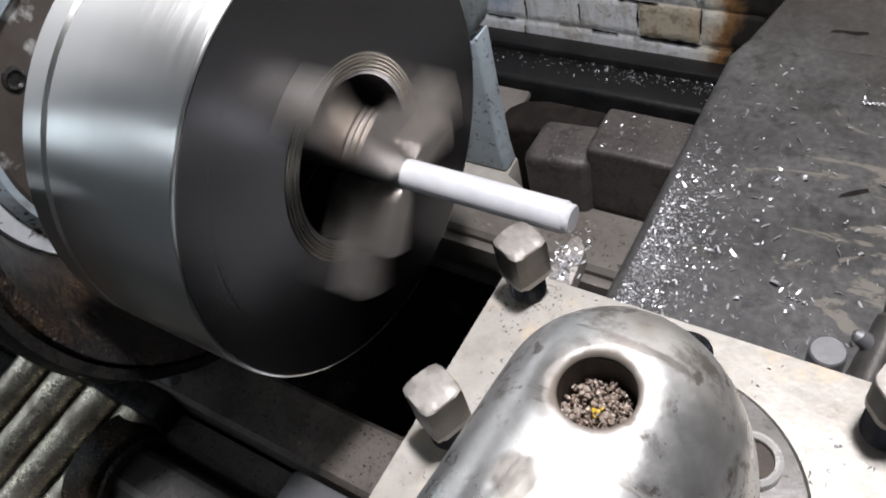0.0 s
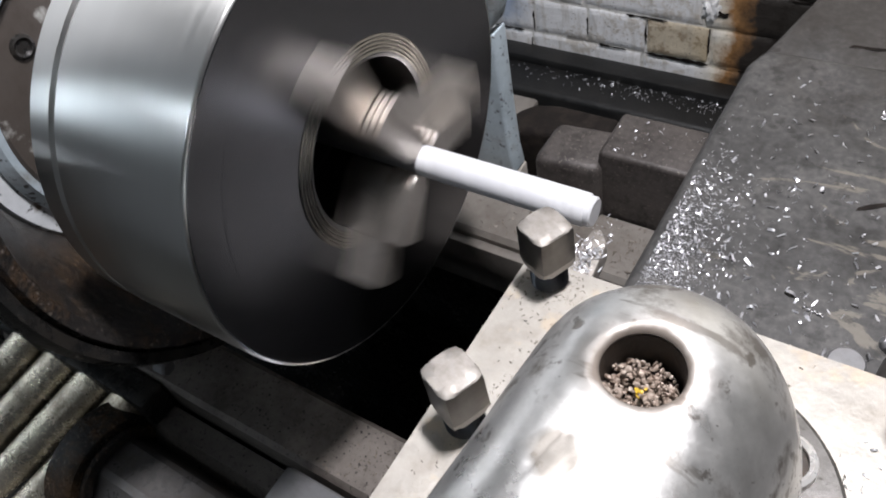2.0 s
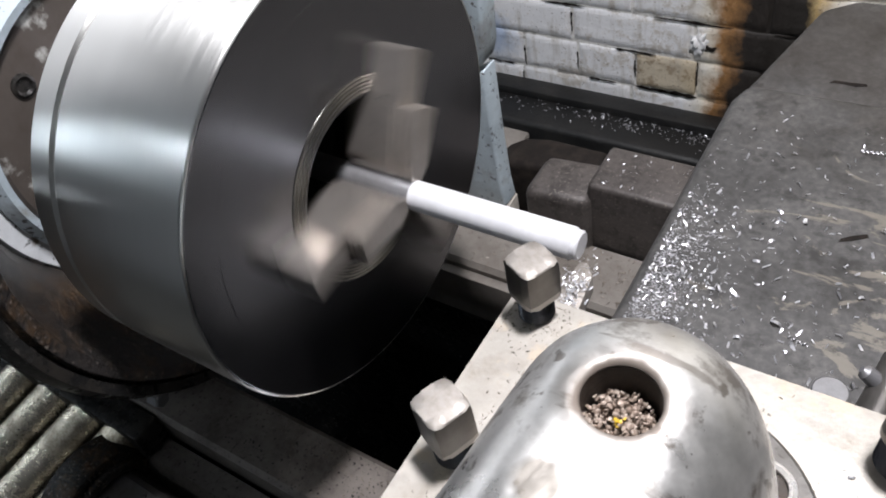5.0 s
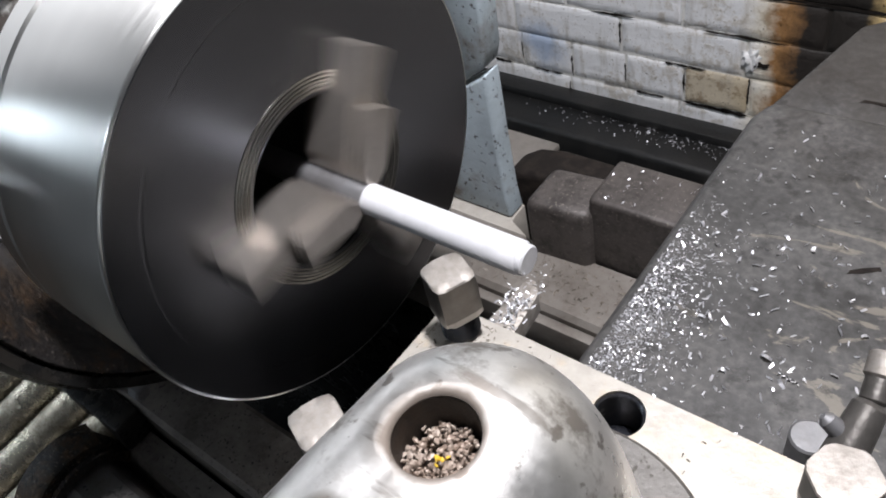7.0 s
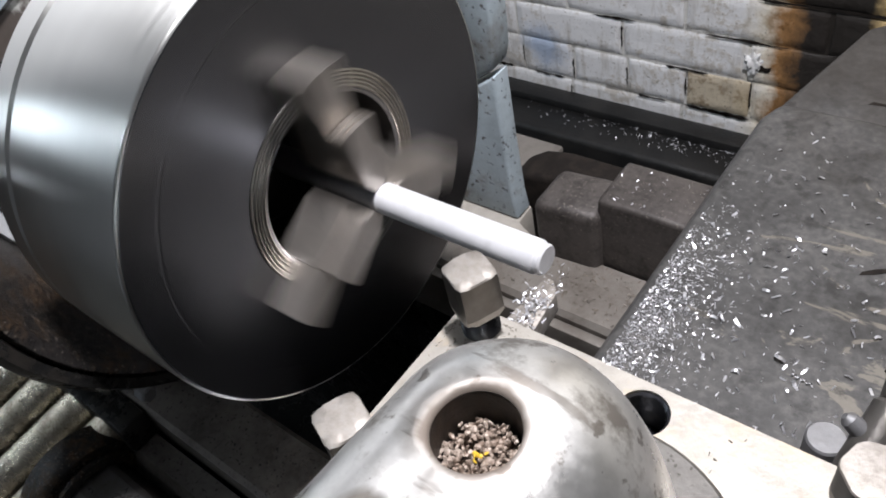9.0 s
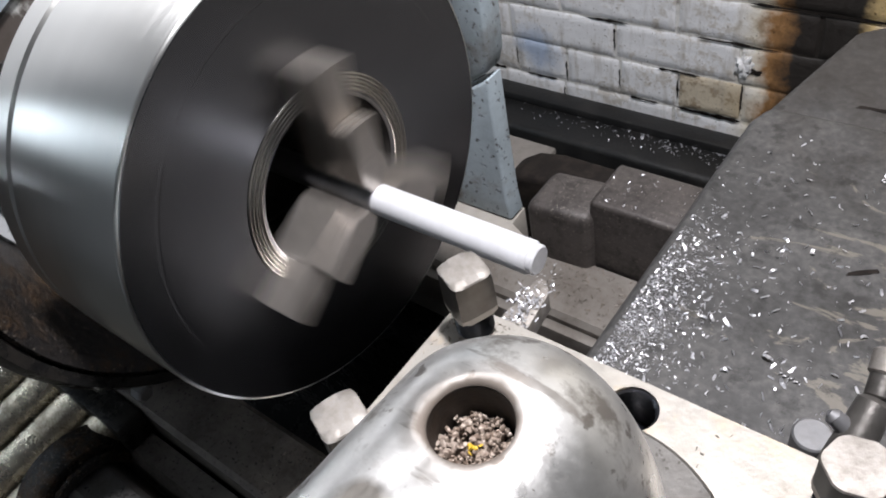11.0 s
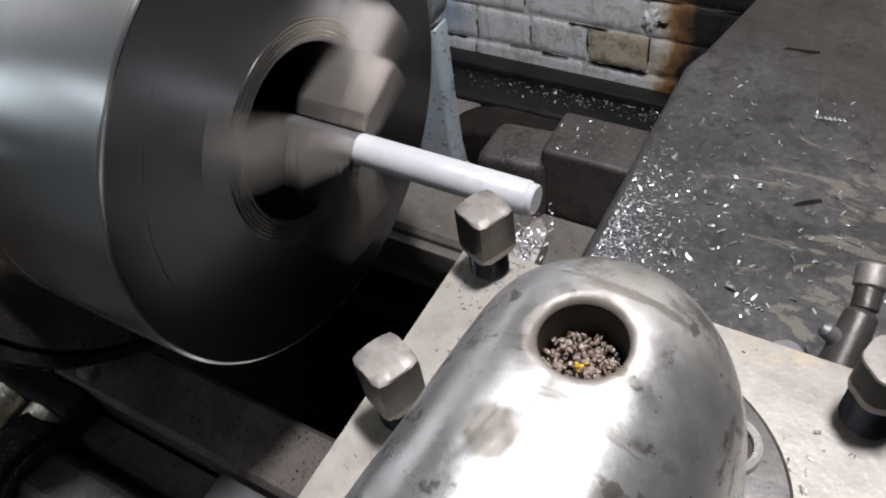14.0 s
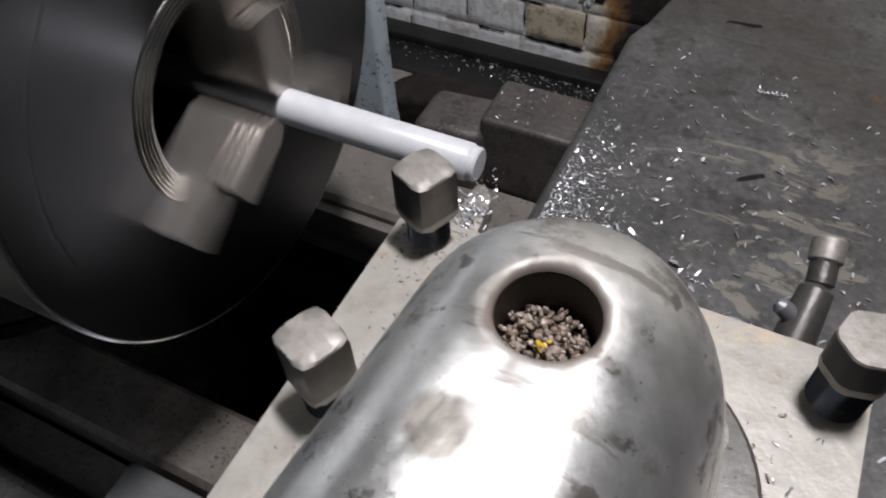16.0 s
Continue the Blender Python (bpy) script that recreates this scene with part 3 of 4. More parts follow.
# ---------------------------------------------------------------- carriage
PLATE_Z = 1.0
carriage = thing("carriage", (0.4, 0.1, 0.92), "grey worn iron carriage wing stained with dried coolant", "carriage")
part("wing", prism([(0.214, -0.33), (0.217, 0.305), (0.224, 0.328), (0.80, 0.345), (0.80, -0.33)], 0.925, PLATE_Z, "z", 0.010, 4), CARRIAGE, carriage)
part("rear_wing", prism([(0.222, 0.318), (0.250, 0.455), (0.275, 0.478), (0.80, 0.49), (0.80, 0.335)], 0.925, PLATE_Z - 0.003, "z", 0.008, 4), CARRIAGE, carriage)
part("front_gib", box(0.055, 0.36, -0.205, -0.120, 0.872, 0.930, 0.004, 2), TOOL_STEEL, carriage, "bright worn steel gib at the front way")
part("apron", box(0.20, 0.80, -0.34, -0.21, 0.55, 0.926, 0.01, 2), BLACK_OIL, carriage)

# Slit and gouge are thin black patches; their shaded depth is only colour.
slit = [(0.281, 0.3475), (0.291, 0.3490), (0.300, 0.3480), (0.308, 0.3510), (0.307, 0.3535), (0.296, 0.3520), (0.284, 0.3515)]
part("slit", prism(slit, PLATE_Z - 0.004, PLATE_Z - 0.0026, "z"), MATT_BLACK, carriage, "dark worn slit")
gouge = [(0.326, 0.1755), (0.333, 0.1790), (0.342, 0.1860), (0.3405, 0.1885), (0.332, 0.1835), (0.3265, 0.1785)]
part("gouge", prism(gouge, PLATE_Z - 0.002, PLATE_Z + 0.0004, "z"), MATT_BLACK, carriage, "dark gouge in the iron")

# ---------------------------------------------------------------- tool post
POST_Z = 1.15
PX0, PX1, PY0, PY1 = 0.222, 0.379, -0.200, -0.046
post = thing("tool_post", (0.30, -0.123, PLATE_Z), "bright scraped steel four-way tool post", "tool post")
HX, HY, HH, HR = 0.3025, -0.0575, 0.0108, 0.0088


def holed_plate():
    bm = bmesh.new()
    xs, ys = (PX0, HX - HH, HX + HH, PX1), (PY0, HY - HH, HY + HH, PY1)
    n = 40
    for z in (POST_Z - 0.020, POST_Z):
        for i in range(3):
            for k in range(3):
                if (i, k) != (1, 1):
                    bm.faces.new([bm.verts.new((x, y, z)) for x, y in ((xs[i], ys[k]), (xs[i + 1], ys[k]), (xs[i + 1], ys[k + 1]), (xs[i], ys[k + 1]))])
        for i in range(n):
            quad = []
            for j, inner in ((i, True), (i + 1, True), (i + 1, False), (i, False)):
                a = 2 * math.pi * (j + 0.5) / n + math.pi / 4 - math.pi / n
                c, s = math.cos(a), math.sin(a)
                r = HR if inner else HH / max(abs(c), abs(s))
                quad.append(bm.verts.new((HX + r * c, HY + r * s, z)))
            bm.faces.new(quad)
    for i in range(n):
        a0, a1 = 2 * math.pi * i / n + math.pi / 4, 2 * math.pi * (i + 1) / n + math.pi / 4
        bm.faces.new([bm.verts.new((HX + HR * math.cos(a), HY + HR * math.sin(a), z)) for a, z in ((a0, POST_Z), (a1, POST_Z), (a1, POST_Z - 0.020), (a0, POST_Z - 0.020))])
    ring = ((PX0, PY0), (PX1, PY0), (PX1, PY1), (PX0, PY1))
    for p, q in zip(ring, ring[1:] + ring[:1]):
        bm.faces.new([bm.verts.new((*w, z)) for w, z in ((p, POST_Z - 0.020), (q, POST_Z - 0.020), (q, POST_Z), (p, POST_Z))])
    bmesh.ops.remove_doubles(bm, verts=bm.verts, dist=1e-5)
    return bm


part("top_plate", holed_plate(), BRIGHT_STEEL, post)
part("core", box(PX0 + 0.026, PX1 - 0.026, PY0 + 0.026, PY1 - 0.026, 1.062, POST_Z - 0.020), BLACK_OIL, post)
part("base_plate", box(PX0 + 0.004, PX1 - 0.004, PY0, PY1 - 0.004, 1.040, 1.062, 0.002, 2), TOOL_STEEL, post)
part("top_slide", box(PX0 + 0.01, PX1 - 0.005, -0.32, PY1 - 0.012, 1.001, 1.040, 0.003, 2), BLACK_OIL, post)
part("flange", revolve([(POST_Z + 0.0005, 0.0), (POST_Z + 0.0005, 0.0494), (POST_Z + 0.005, 0.0488), (POST_Z + 0.006, 0.0475), (POST_Z + 0.006, 0.0)], (0.309, -0.115, 0), "z", 72), FLANGE, post)
prof, z = [], POST_Z - 0.001
while z > POST_Z - 0.020:
    prof += [(z, HR - 0.0003), (z - 0.0007, HR - 0.0011), (z - 0.0014, HR - 0.0003)]
    z -= 0.0015
part("tapped_hole", revolve(prof + [(POST_Z - 0.0202, HR - 0.001), (POST_Z - 0.0202, 0.0)], (HX, HY, 0), "z", 40), BOLT_DARK, post, "oily dark threaded hole")
part("collar_ring", revolve([(POST_Z + 0.006, 0.0074), (POST_Z + 0.0095, 0.0072), (POST_Z + 0.0106, 0.0083), (POST_Z + 0.0095, 0.0096), (POST_Z + 0.006, 0.0098)],
                            (0.3345, -0.0930, 0), "z", 40, True), CHROME, post, "bright worn steel ring")
part("ring_plug", rod_between((0.3345, -0.0930, POST_Z + 0.005), (0.3345, -0.0930, POST_Z + 0.0075), 0.0075, 24), DARK_BORE, post)


def clamp_bolt(x, y, top, across, sides, turn, height, washer):
    b = thing("clamp_bolt", (x, y, POST_Z), "worn %s-headed steel tool clamp bolt with an oily dark thread" % ("square" if sides == 4 else "hexagon"),
              "bolt", "tool post clamp bolts")
    r = across / 2 / math.cos(math.pi / sides)
    bm = bmesh.new()
    low = top - height
    rings = []
    n = sides * 6
    for z, k in ((low, 0.90), (low + 0.0012, 0.98), (low + 0.003, 1.0), (top - 0.0026, 1.0), (top - 0.0008, 0.955), (top, 0.86)):
        ring = []
        for i in range(n):
            a = 2 * math.pi * i / n
            half = math.pi / sides
            edge = (across / 2) / math.cos((a % (2 * half)) - half)
            d = min(edge, r * 0.93) * 1.0
            if k < 1.0:
                d = min(d, across / 2 * (1.0 + 0.34 * (k - 0.82) / 0.18)) * (0.97 if k < 0.9 else 1.0)
            ring.append(bm.verts.new((x + d * math.cos(a + turn), y + d * math.sin(a + turn), z)))
        rings.append(ring)
    for p, q in zip(rings, rings[1:]):
        for i in range(n):
            bm.faces.new((p[i], p[(i + 1) % n], q[(i + 1) % n], q[i]))
    bm.faces.new(rings[0])
    cap = bmesh.new()
    crown = [[cap.verts.new(v.co) for v in ring] for ring in rings[4:]]
    mid = [cap.verts.new((x + (v.co.x - x) * 0.55, y + (v.co.y - y) * 0.55, top + 0.0002)) for v in rings[-1]]
    for p, q in zip(crown + [mid], (crown + [mid])[1:]):
        for i in range(n):
            cap.faces.new((p[i], p[(i + 1) % n], q[(i + 1) % n], q[i]))
    cap.faces.new(mid)
    bmesh.ops.delete(bm, geom=rings[5], context="VERTS")
    foot = bmesh.new()
    flare = [[foot.verts.new((x + (v.co.x - x) * k, y + (v.co.y - y) * k, v.co.z)) for v in ring] for ring, k in zip(rings[:3], (1.0, 1.015, 1.004))]
    for p, q in zip(flare, flare[1:]):
        for i in range(n):
            foot.faces.new((p[i], p[(i + 1) % n], q[(i + 1) % n], q[i]))
    # Flanks take the shaded tone; chamfer and top stay lighter.
    head = part("bolt_head", bm, SHADED_FLANK if sides == 4 else SHADE_BLACK, b)
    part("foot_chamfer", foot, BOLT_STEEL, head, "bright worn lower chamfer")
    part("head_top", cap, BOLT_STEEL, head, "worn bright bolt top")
    prof, z = [], POST_Z + 0.0008
    prof.append((z, 0.0))
    while z < low + 0.0005:
        prof += [(z, across * 0.42), (z + 0.0008, across * 0.465), (z + 0.0016, across * 0.42)]
        z += 0.0017
    prof.append((z, 0.0))
    part("thread", revolve(prof, (x, y, 0), "z", 32), BOLT_DARK, b)
    if washer:
        part("hole_rim", revolve([(POST_Z + 0.0005, 0.0), (POST_Z + 0.0005, washer), (POST_Z + 0.0012, washer + 0.0006), (POST_Z + 0.0003, washer + 0.0012)], (x, y, 0), "z", 40), BOLT_DARK, b)
    return b


clamp_bolt(0.2355, -0.0545, 1.183, 0.0160, 4, radians(20), 0.0205, 0)
clamp_bolt(0.2370, -0.1230, 1.184, 0.0160, 4, radians(22), 0.0210, 0)
clamp_bolt(0.3690, -0.0625, 1.182, 0.0175, 6, radians(12), 0.0150, 0)

# lever boss: long rounded hump with a deep hole in its top
HUB = Vector((0.3020, -0.1290))
LR, LTOP, LLOW, LEN, NOSE = 0.0406, 1.2425, POST_Z + 0.0065, 0.19, 0.0052


AIM = Vector((-0.076, -1.0)).normalized()
HOLE = 0.0094


def lever_height(p):
    s = max(-NOSE, min(LEN, p.dot(AIM)))
    d = min(1.0, (p - AIM * s).length / LR)
    return LLOW + (LTOP - LLOW) * (1 - d ** 3.1) ** 0.47


def ring_mesh(rings, close=False):
    bm = bmesh.new()
    made = [[bm.verts.new(v) for v in r] for r in rings]
    n = len(made[0])
    for a, b in zip(made, made[1:]):
        for i in range(n):
            j = (i + 1) % n
            bm.faces.new((a[i], a[j], b[j], b[i]))
    if close:
        bm.faces.new(made[-1])
    bmesh.ops.remove_doubles(bm, verts=bm.verts, dist=1e-6)
    return bm


def lever_boss():
    angs = [2 * math.pi * i / 144 for i in range(144)]

    def reach(d):
        lo, hi = 0.0, 0.4
        for _ in range(40):
            mid = (lo + hi) / 2
            p = d * mid
            s = max(-NOSE, min(LEN, p.dot(AIM)))
            lo, hi = (mid, hi) if (p - AIM * s).length < LR else (lo, mid)
        return lo
    rings = []
    for r, dz in ((HOLE + 0.0001, -0.0018), (HOLE + 0.0003, -0.0010), (HOLE + 0.0008, -0.0004), (HOLE + 0.0014, -0.0001), (HOLE + 0.0024, 0.0)):
        rings.append([(HUB.x + r * math.cos(a), HUB.y + r * math.sin(a), lever_height(Vector((r * math.cos(a), r * math.sin(a)))) + dz) for a in angs])
    for k in range(1, 35):
        t = 1 - (1 - k / 34) ** 1.9
        ring = []
        for a in angs:
            d = Vector((math.cos(a), math.sin(a)))
            r0 = HOLE + 0.0048
            p = d * (r0 + (reach(d) - r0) * t)
            dent = 0.0010 * math.exp(-((p - Vector((-0.008, -0.0275))).length / 0.005) ** 2) + 0.0006 * (noise.noise((p.x * 60, p.y * 60, 1.7)) - 0.2) * min(1, 3 * (1 - t))
            ring.append((HUB.x + p.x, HUB.y + p.y, lever_height(p) - dent))
        rings.append(ring)
    return ring_mesh(rings, True)


def lever_bore():
    angs = [2 * math.pi * i / 72 for i in range(72)]
    prof = [(0.0, -0.030), (HOLE * 0.92, -0.030), (HOLE, -0.028), (HOLE, -0.006), (HOLE + 0.0001, -0.0023)]
    return ring_mesh([[(HUB.x + r * math.cos(a), HUB.y + r * math.sin(a), LTOP + dz) for a in angs] for r, dz in prof])


lever = thing("clamp_lever", (HUB.x, HUB.y, LLOW), "polished steel lever boss with a swarf-filled hole, dented and stained", "lever")
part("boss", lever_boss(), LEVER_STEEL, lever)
part("bore", lever_bore(), DARK_BORE, lever, "dark brown bore")


def lumps(count, centre, radius, low, high, size, seed):
    rng = random.Random(seed)
    bm = bmesh.new()
    for _ in range(count):
        a, r = rng.uniform(0, 6.283), radius * math.sqrt(rng.random())
        p = (centre[0] + r * math.cos(a), centre[1] + r * math.sin(a), rng.uniform(low, high))
        m = Matrix.Translation(p) @ Euler([rng.uniform(0, 6) for _ in range(3)]).to_matrix().to_4x4() @ Matrix.Diagonal((rng.uniform(0.5, 1.3), rng.uniform(0.4, 1), rng.uniform(0.2, 0.8), 1))
        bmesh.ops.create_icosphere(bm, subdivisions=1, radius=rng.uniform(*size), matrix=m)
    return bm


plug = lumps(1100, (HUB.x - 0.0003, HUB.y - 0.0005), 0.0088, LTOP - 0.0195, LTOP - 0.0105, (0.0004, 0.0013), 5)
solo("packed_swarf", plug, HOLE_SWARF, "brown swarf packed into the hole of the lever boss", "swarf", (HUB.x, HUB.y, LTOP - 0.03), kind="stuff", smooth=False)
solo("yellow_crumb", lumps(7, (HUB.x + 0.0005, HUB.y - 0.001), 0.0016, LTOP - 0.0108, LTOP - 0.0099, (0.0005, 0.0009), 8), YELLOW,
     "small yellow crumb on the packed swarf", "crumb", (HUB.x, HUB.y, LTOP - 0.017), smooth=False)

# cutting tool held in the post, reaching towards the bar
tool = thing("cutting_tool", (0.236, -0.05, 1.10), "dull steel cutting tool clamped in the tool post", "cutting tool")
part("shank", box(0.228, 0.244, -0.170, -0.042, 1.112, 1.1295, 0.001), TOOL_STEEL, tool)
part("tip", prism([(0.2285, -0.0418), (0.2435, -0.0418), (0.2405, -0.012), (0.2355, -0.006), (0.2315, -0.006)], 1.118, 1.1293, "z", 0.0006), BOLT_STEEL, tool)

# coolant nipple behind the tool post
nip = thing("grease_fitting", (0.372, 0.0, PLATE_Z), "dark knurled grease fitting with a bright cap on the carriage", "fitting")
part("body", rod_between((0.361, -0.032, 1.078), (0.3665, 0.016, 1.107), 0.0100, 28, 0.002, 0.0066), FITTING, nip)
part("neck", rod_between((0.3668, 0.016, 1.107), (0.366, 0.026, 1.1125), 0.0054, 28, 0.0008), FITTING, nip)
part("cap", rod_between((0.3662, 0.024, 1.1115), (0.3655, 0.033, 1.1165), 0.0066, 28, 0.001), BOLT_STEEL, nip, "bright steel cap")
part("spike", rod_between((0.364, 0.002, 1.099), (0.3535, 0.002, 1.107), 0.0042, 16, 0.002, 0.0034), TOOL_STEEL, nip)
part("stem", rod_between((0.362, -0.034, 1.0), (0.362, -0.030, 1.085), 0.009, 24, 0.001), BOLT_DARK, nip)
pin = thing("round_stud", (0.347, 0.041, PLATE_Z), "flat-topped round steel stud on the carriage", "stud")
part("stud", rod_between((0.347, 0.041, 1.0), (0.347, 0.041, 1.029), 0.0095, 32, 0.001), TOOL_STEEL, pin)

# ---------------------------------------------------------------- chuck and bar, turning
CX = 0.107
CR = 0.1228
chuck = thing("lathe_chuck", (0.06, AXIS_Y, AXIS_Z), "spinning three-jaw steel lathe chuck with a bright turned rim", "chuck")
part("backplate", revolve([(0.004, 0.0), (0.004, 0.1200), (0.006, 0.1225), (0.0195, 0.1225), (0.021, 0.1210), (0.021, 0.0)], (0, AXIS_Y, AXIS_Z), "x", 160), CHUCK_STEEL, chuck)
part("body", revolve([(0.021, 0.0), (0.021, 0.1205), (0.0235, 0.1205), (0.0245, CR), (CX - 0.0018, CR), (CX - 0.0009, CR - 0.0003), (CX - 0.0004, CR - 0.0008), (CX - 0.0002, CR - 0.0015), (CX - 0.010, CR - 0.0015),
                      (CX - 0.010, 0.046), (0.045, 0.046), (0.045, 0.0)], (0, AXIS_Y, AXIS_Z), "x", 160), CHUCK_STEEL, chuck, "bright turned chuck body")


def jaw(turn):
    """A stepped jaw: low outer step, tall inner step, pointed gripping end, scroll teeth along the flanks."""
    bm = bmesh.new()
    w = 0.0078
    out = [(0.0079, -0.0040), (0.0079, 0.0040), (0.0150, w), (0.045, w), (0.045, -w), (0.0150, -w)]
    low = [(r + (0.0009 if r < 0.04 else -0.0009), q * 0.86) for r, q in out]

    def stack(levels):
        rings = [[bm.verts.new((x, r, q)) for r, q in outline] for x, outline in levels]
        n = len(rings[0])
        bm.faces.new(rings[0]), bm.faces.new(rings[-1])
        for a, b in zip(rings, rings[1:]):
            for i in range(n):
                bm.faces.new((a[i], a[(i + 1) % n], b[(i + 1) % n], b[i]))
    tall = [(CX - 0.009, out), (0.1240, out)]
    for k in range(4):             # serrated grip: lands with grooves between them
        x = 0.1240 + 0.00375 * k
        tall += [(x + 0.0002, low), (x + 0.0012, low), (x + 0.0014, out), (x + 0.00375, out)]
    stack(tall)
    stack([(x, [(0.0452, -w), (0.0452, w), (0.072, w), (0.072, -w)]) for x in (CX - 0.009, 0.1285)])
    bmesh.ops.recalc_face_normals(bm, faces=bm.faces)
    bmesh.ops.bevel(bm, geom=list(bm.edges), offset=0.00009, segments=1, affect="EDGES")
    bmesh.ops.transform(bm, matrix=Matrix.Translation((0, AXIS_Y, AXIS_Z)) @ Matrix.Rotation(turn, 4, "X"), verts=bm.verts)
    return bm


steps = [(-0.010, 0.0455), (-0.001, 0.0455), (0.0, 0.0470)]
for r in (0.1040,):          # shallow turned grooves
    steps += [(0.0, r - 0.0012), (-0.00004, r - 0.0006), (-0.00004, r + 0.0004), (0.0, r + 0.0010)]
steps += [(0.0, CR - 0.0021), (-0.0002, CR - 0.0017), (-0.010, CR - 0.0017)]
part("face_plate", revolve([(CX + dx, r) for dx, r in steps], (0, AXIS_Y, AXIS_Z), "x", 160), SHADED_FACE_STEEL, chuck, "turned chuck face toned dark for its shade, with shallow grooves", smooth=False)
# Liner added to put the bore's inner shade into the colour.
part("bore_liner", revolve([(CX - 0.0012, 0.0452), (0.0475, 0.0452), (0.0465, 0.0440), (0.0465, 0.0)], (0, AXIS_Y, AXIS_Z), "x", 96), SHADE_BLACK, chuck, "chuck bore with its inner shade painted near black")
ridge = [(CX - 0.004, 0.0458)]
for i in range(5):
    ridge += [(CX + 0.0004, 0.0478 + i * 0.0019), (CX + 0.0009, 0.0486 + i * 0.0019), (CX + 0.0004, 0.0494 + i * 0.0019)]
ridge.append((CX - 0.004, 0.0575))
part("ridge_ring", revolve(ridge, (0, AXIS_Y, AXIS_Z), "x", 128, True), RIDGE_STEEL, chuck, "dull ridged ring around the chuck bore", smooth=False)
for k in range(3):
    part("jaw", jaw(radians(120 * k)), JAW_STEEL, chuck, "stepped ground steel jaw")

bar = thing("bar_stock", (0.06, AXIS_Y, AXIS_Z), "smooth white round bar gripped in the chuck jaws", "bar")
# Same bar, coloured grey here for shade and blur between the jaws.
part("gripped_end", revolve([(0.050, 0.0), (0.050, 0.0074), (0.1385, 0.0074), (0.1385, 0.0)], (0, AXIS_Y, AXIS_Z), "x", 48), TOOL_STEEL, bar, "gripped end of the bar, greyed for jaw blur and shade")
part("bar_body", revolve([(0.1386, 0.0), (0.1386, 0.0079), (0.2268, 0.0079), (0.2278, 0.0072), (0.2278, 0.0)], (0, AXIS_Y, AXIS_Z), "x", 48), WHITE_BAR, bar)
part("turned_end", revolve([(0.2277, 0.0), (0.2277, 0.0071), (0.2303, 0.0071), (0.2311, 0.0064), (0.2311, 0.0)], (0, AXIS_Y, AXIS_Z), "x", 40), WHITE_BAR, bar)

# ---------------------------------------------------------------- swarf


def on_plate_dense(rng):
    while True:
        x, y = 0.222 + abs(rng.gauss(0, 0.021)), rng.gauss(0.085, 0.05)
        if x > 0.224 and -0.03 < y < 0.29:
            return x, y, PLATE_Z


def on_plate_sparse(rng):
    return rng.triangular(0.225, 0.62, 0.25), rng.triangular(-0.20, 0.34, 0.09), PLATE_Z


solo("swarf_drift", chips(2700, on_plate_dense, (0.0005, 0.0025), 11), SWARF, "drift of bright white swarf along the carriage edge", "swarf", (0.25, 0.08, PLATE_Z), kind="stuff", smooth=False)
solo("scattered_swarf", chips(650, on_plate_sparse, (0.0008, 0.0052), 12, 1.3), SWARF, "bright chips scattered over the carriage", "swarf", (0.4, 0.08, PLATE_Z), kind="stuff", smooth=False)
solo("long_swarf", chips(48, lambda g: (g.triangular(0.225, 0.40, 0.25), g.triangular(-0.02, 0.27, 0.12), PLATE_Z + 0.0004), (0.0030, 0.0065), 31, 1.6), SWARF,
     "longer curled bright turnings on the carriage", "swarf", (0.3, 0.12, PLATE_Z), kind="stuff", smooth=False)
solo("tool_swarf", chips(190, lambda g: (g.gauss(0.2365, 0.0032), g.gauss(-0.024, 0.009), 1.1296 + abs(g.gauss(0, 0.003))), (0.0007, 0.0028), 13), SWARF,
     "clump of white swarf on the cutting tool", "swarf", (0.251, -0.03, 1.13), kind="stuff", smooth=False)
solo("post_swarf", chips(760, lambda g: g.choice(((g.uniform(PX0 + 0.003, PX1 - 0.004), g.uniform(-0.19, -0.05), POST_Z), (min(0.30, max(PX0 + 0.003, g.gauss(0.247, 0.008))), g.uniform(-0.14, -0.06), POST_Z),
                                          (g.gauss(0.251, 0.004), g.gauss(-0.105, 0.008), POST_Z), (max(PX0 + 0.003, g.gauss(0.2355, 0.010)), min(-0.049, g.gauss(-0.0545, 0.008)), POST_Z))), (0.0005, 0.0017), 14), DARK_SWARF,
     "dark grit on the tool post plate", "swarf", (0.3, -0.1, POST_Z), kind="stuff", smooth=False)
solo("plate_grit", chips(26, lambda g: (g.gauss(0.358, 0.0025), g.uniform(-0.135, -0.07), POST_Z), (0.0012, 0.0032), 24, 1.2), SWARF,
     "bright chips in a row on the tool post plate", "swarf", (0.358, -0.1, POST_Z), kind="stuff", smooth=False)
solo("way_swarf", chips(1000, lambda g: (g.triangular(0.0, 0.22, 0.22), g.choice((g.uniform(0.126, 0.176), g.uniform(-0.110, -0.07))), 0.92), (0.0010, 0.0036), 15), DARK_SWARF,
     "dark gritty swarf on the bed ways", "swarf", (0.1, 0.1, 0.92), kind="stuff", smooth=False)
solo("shaft_grit", chips(160, lambda g: (g.uniform(-0.06, 0.20), -0.176 + g.gauss(-0.011, 0.0022), 0.902), (0.0006, 0.0020), 27), DARK_SWARF,
     "dark grit caught on the feed shaft", "swarf", (0.05, -0.187, 0.902), kind="stuff", smooth=False)
solo("block_swarf", chips(38, lambda g: (g.uniform(0.150, 0.225), g.uniform(0.185, 0.228), 0.987), (0.0010, 0.003), 16), SWARF, "bright chips on the clamp block", "swarf", (0.18, 0.2, 0.987), kind="stuff", smooth=False)
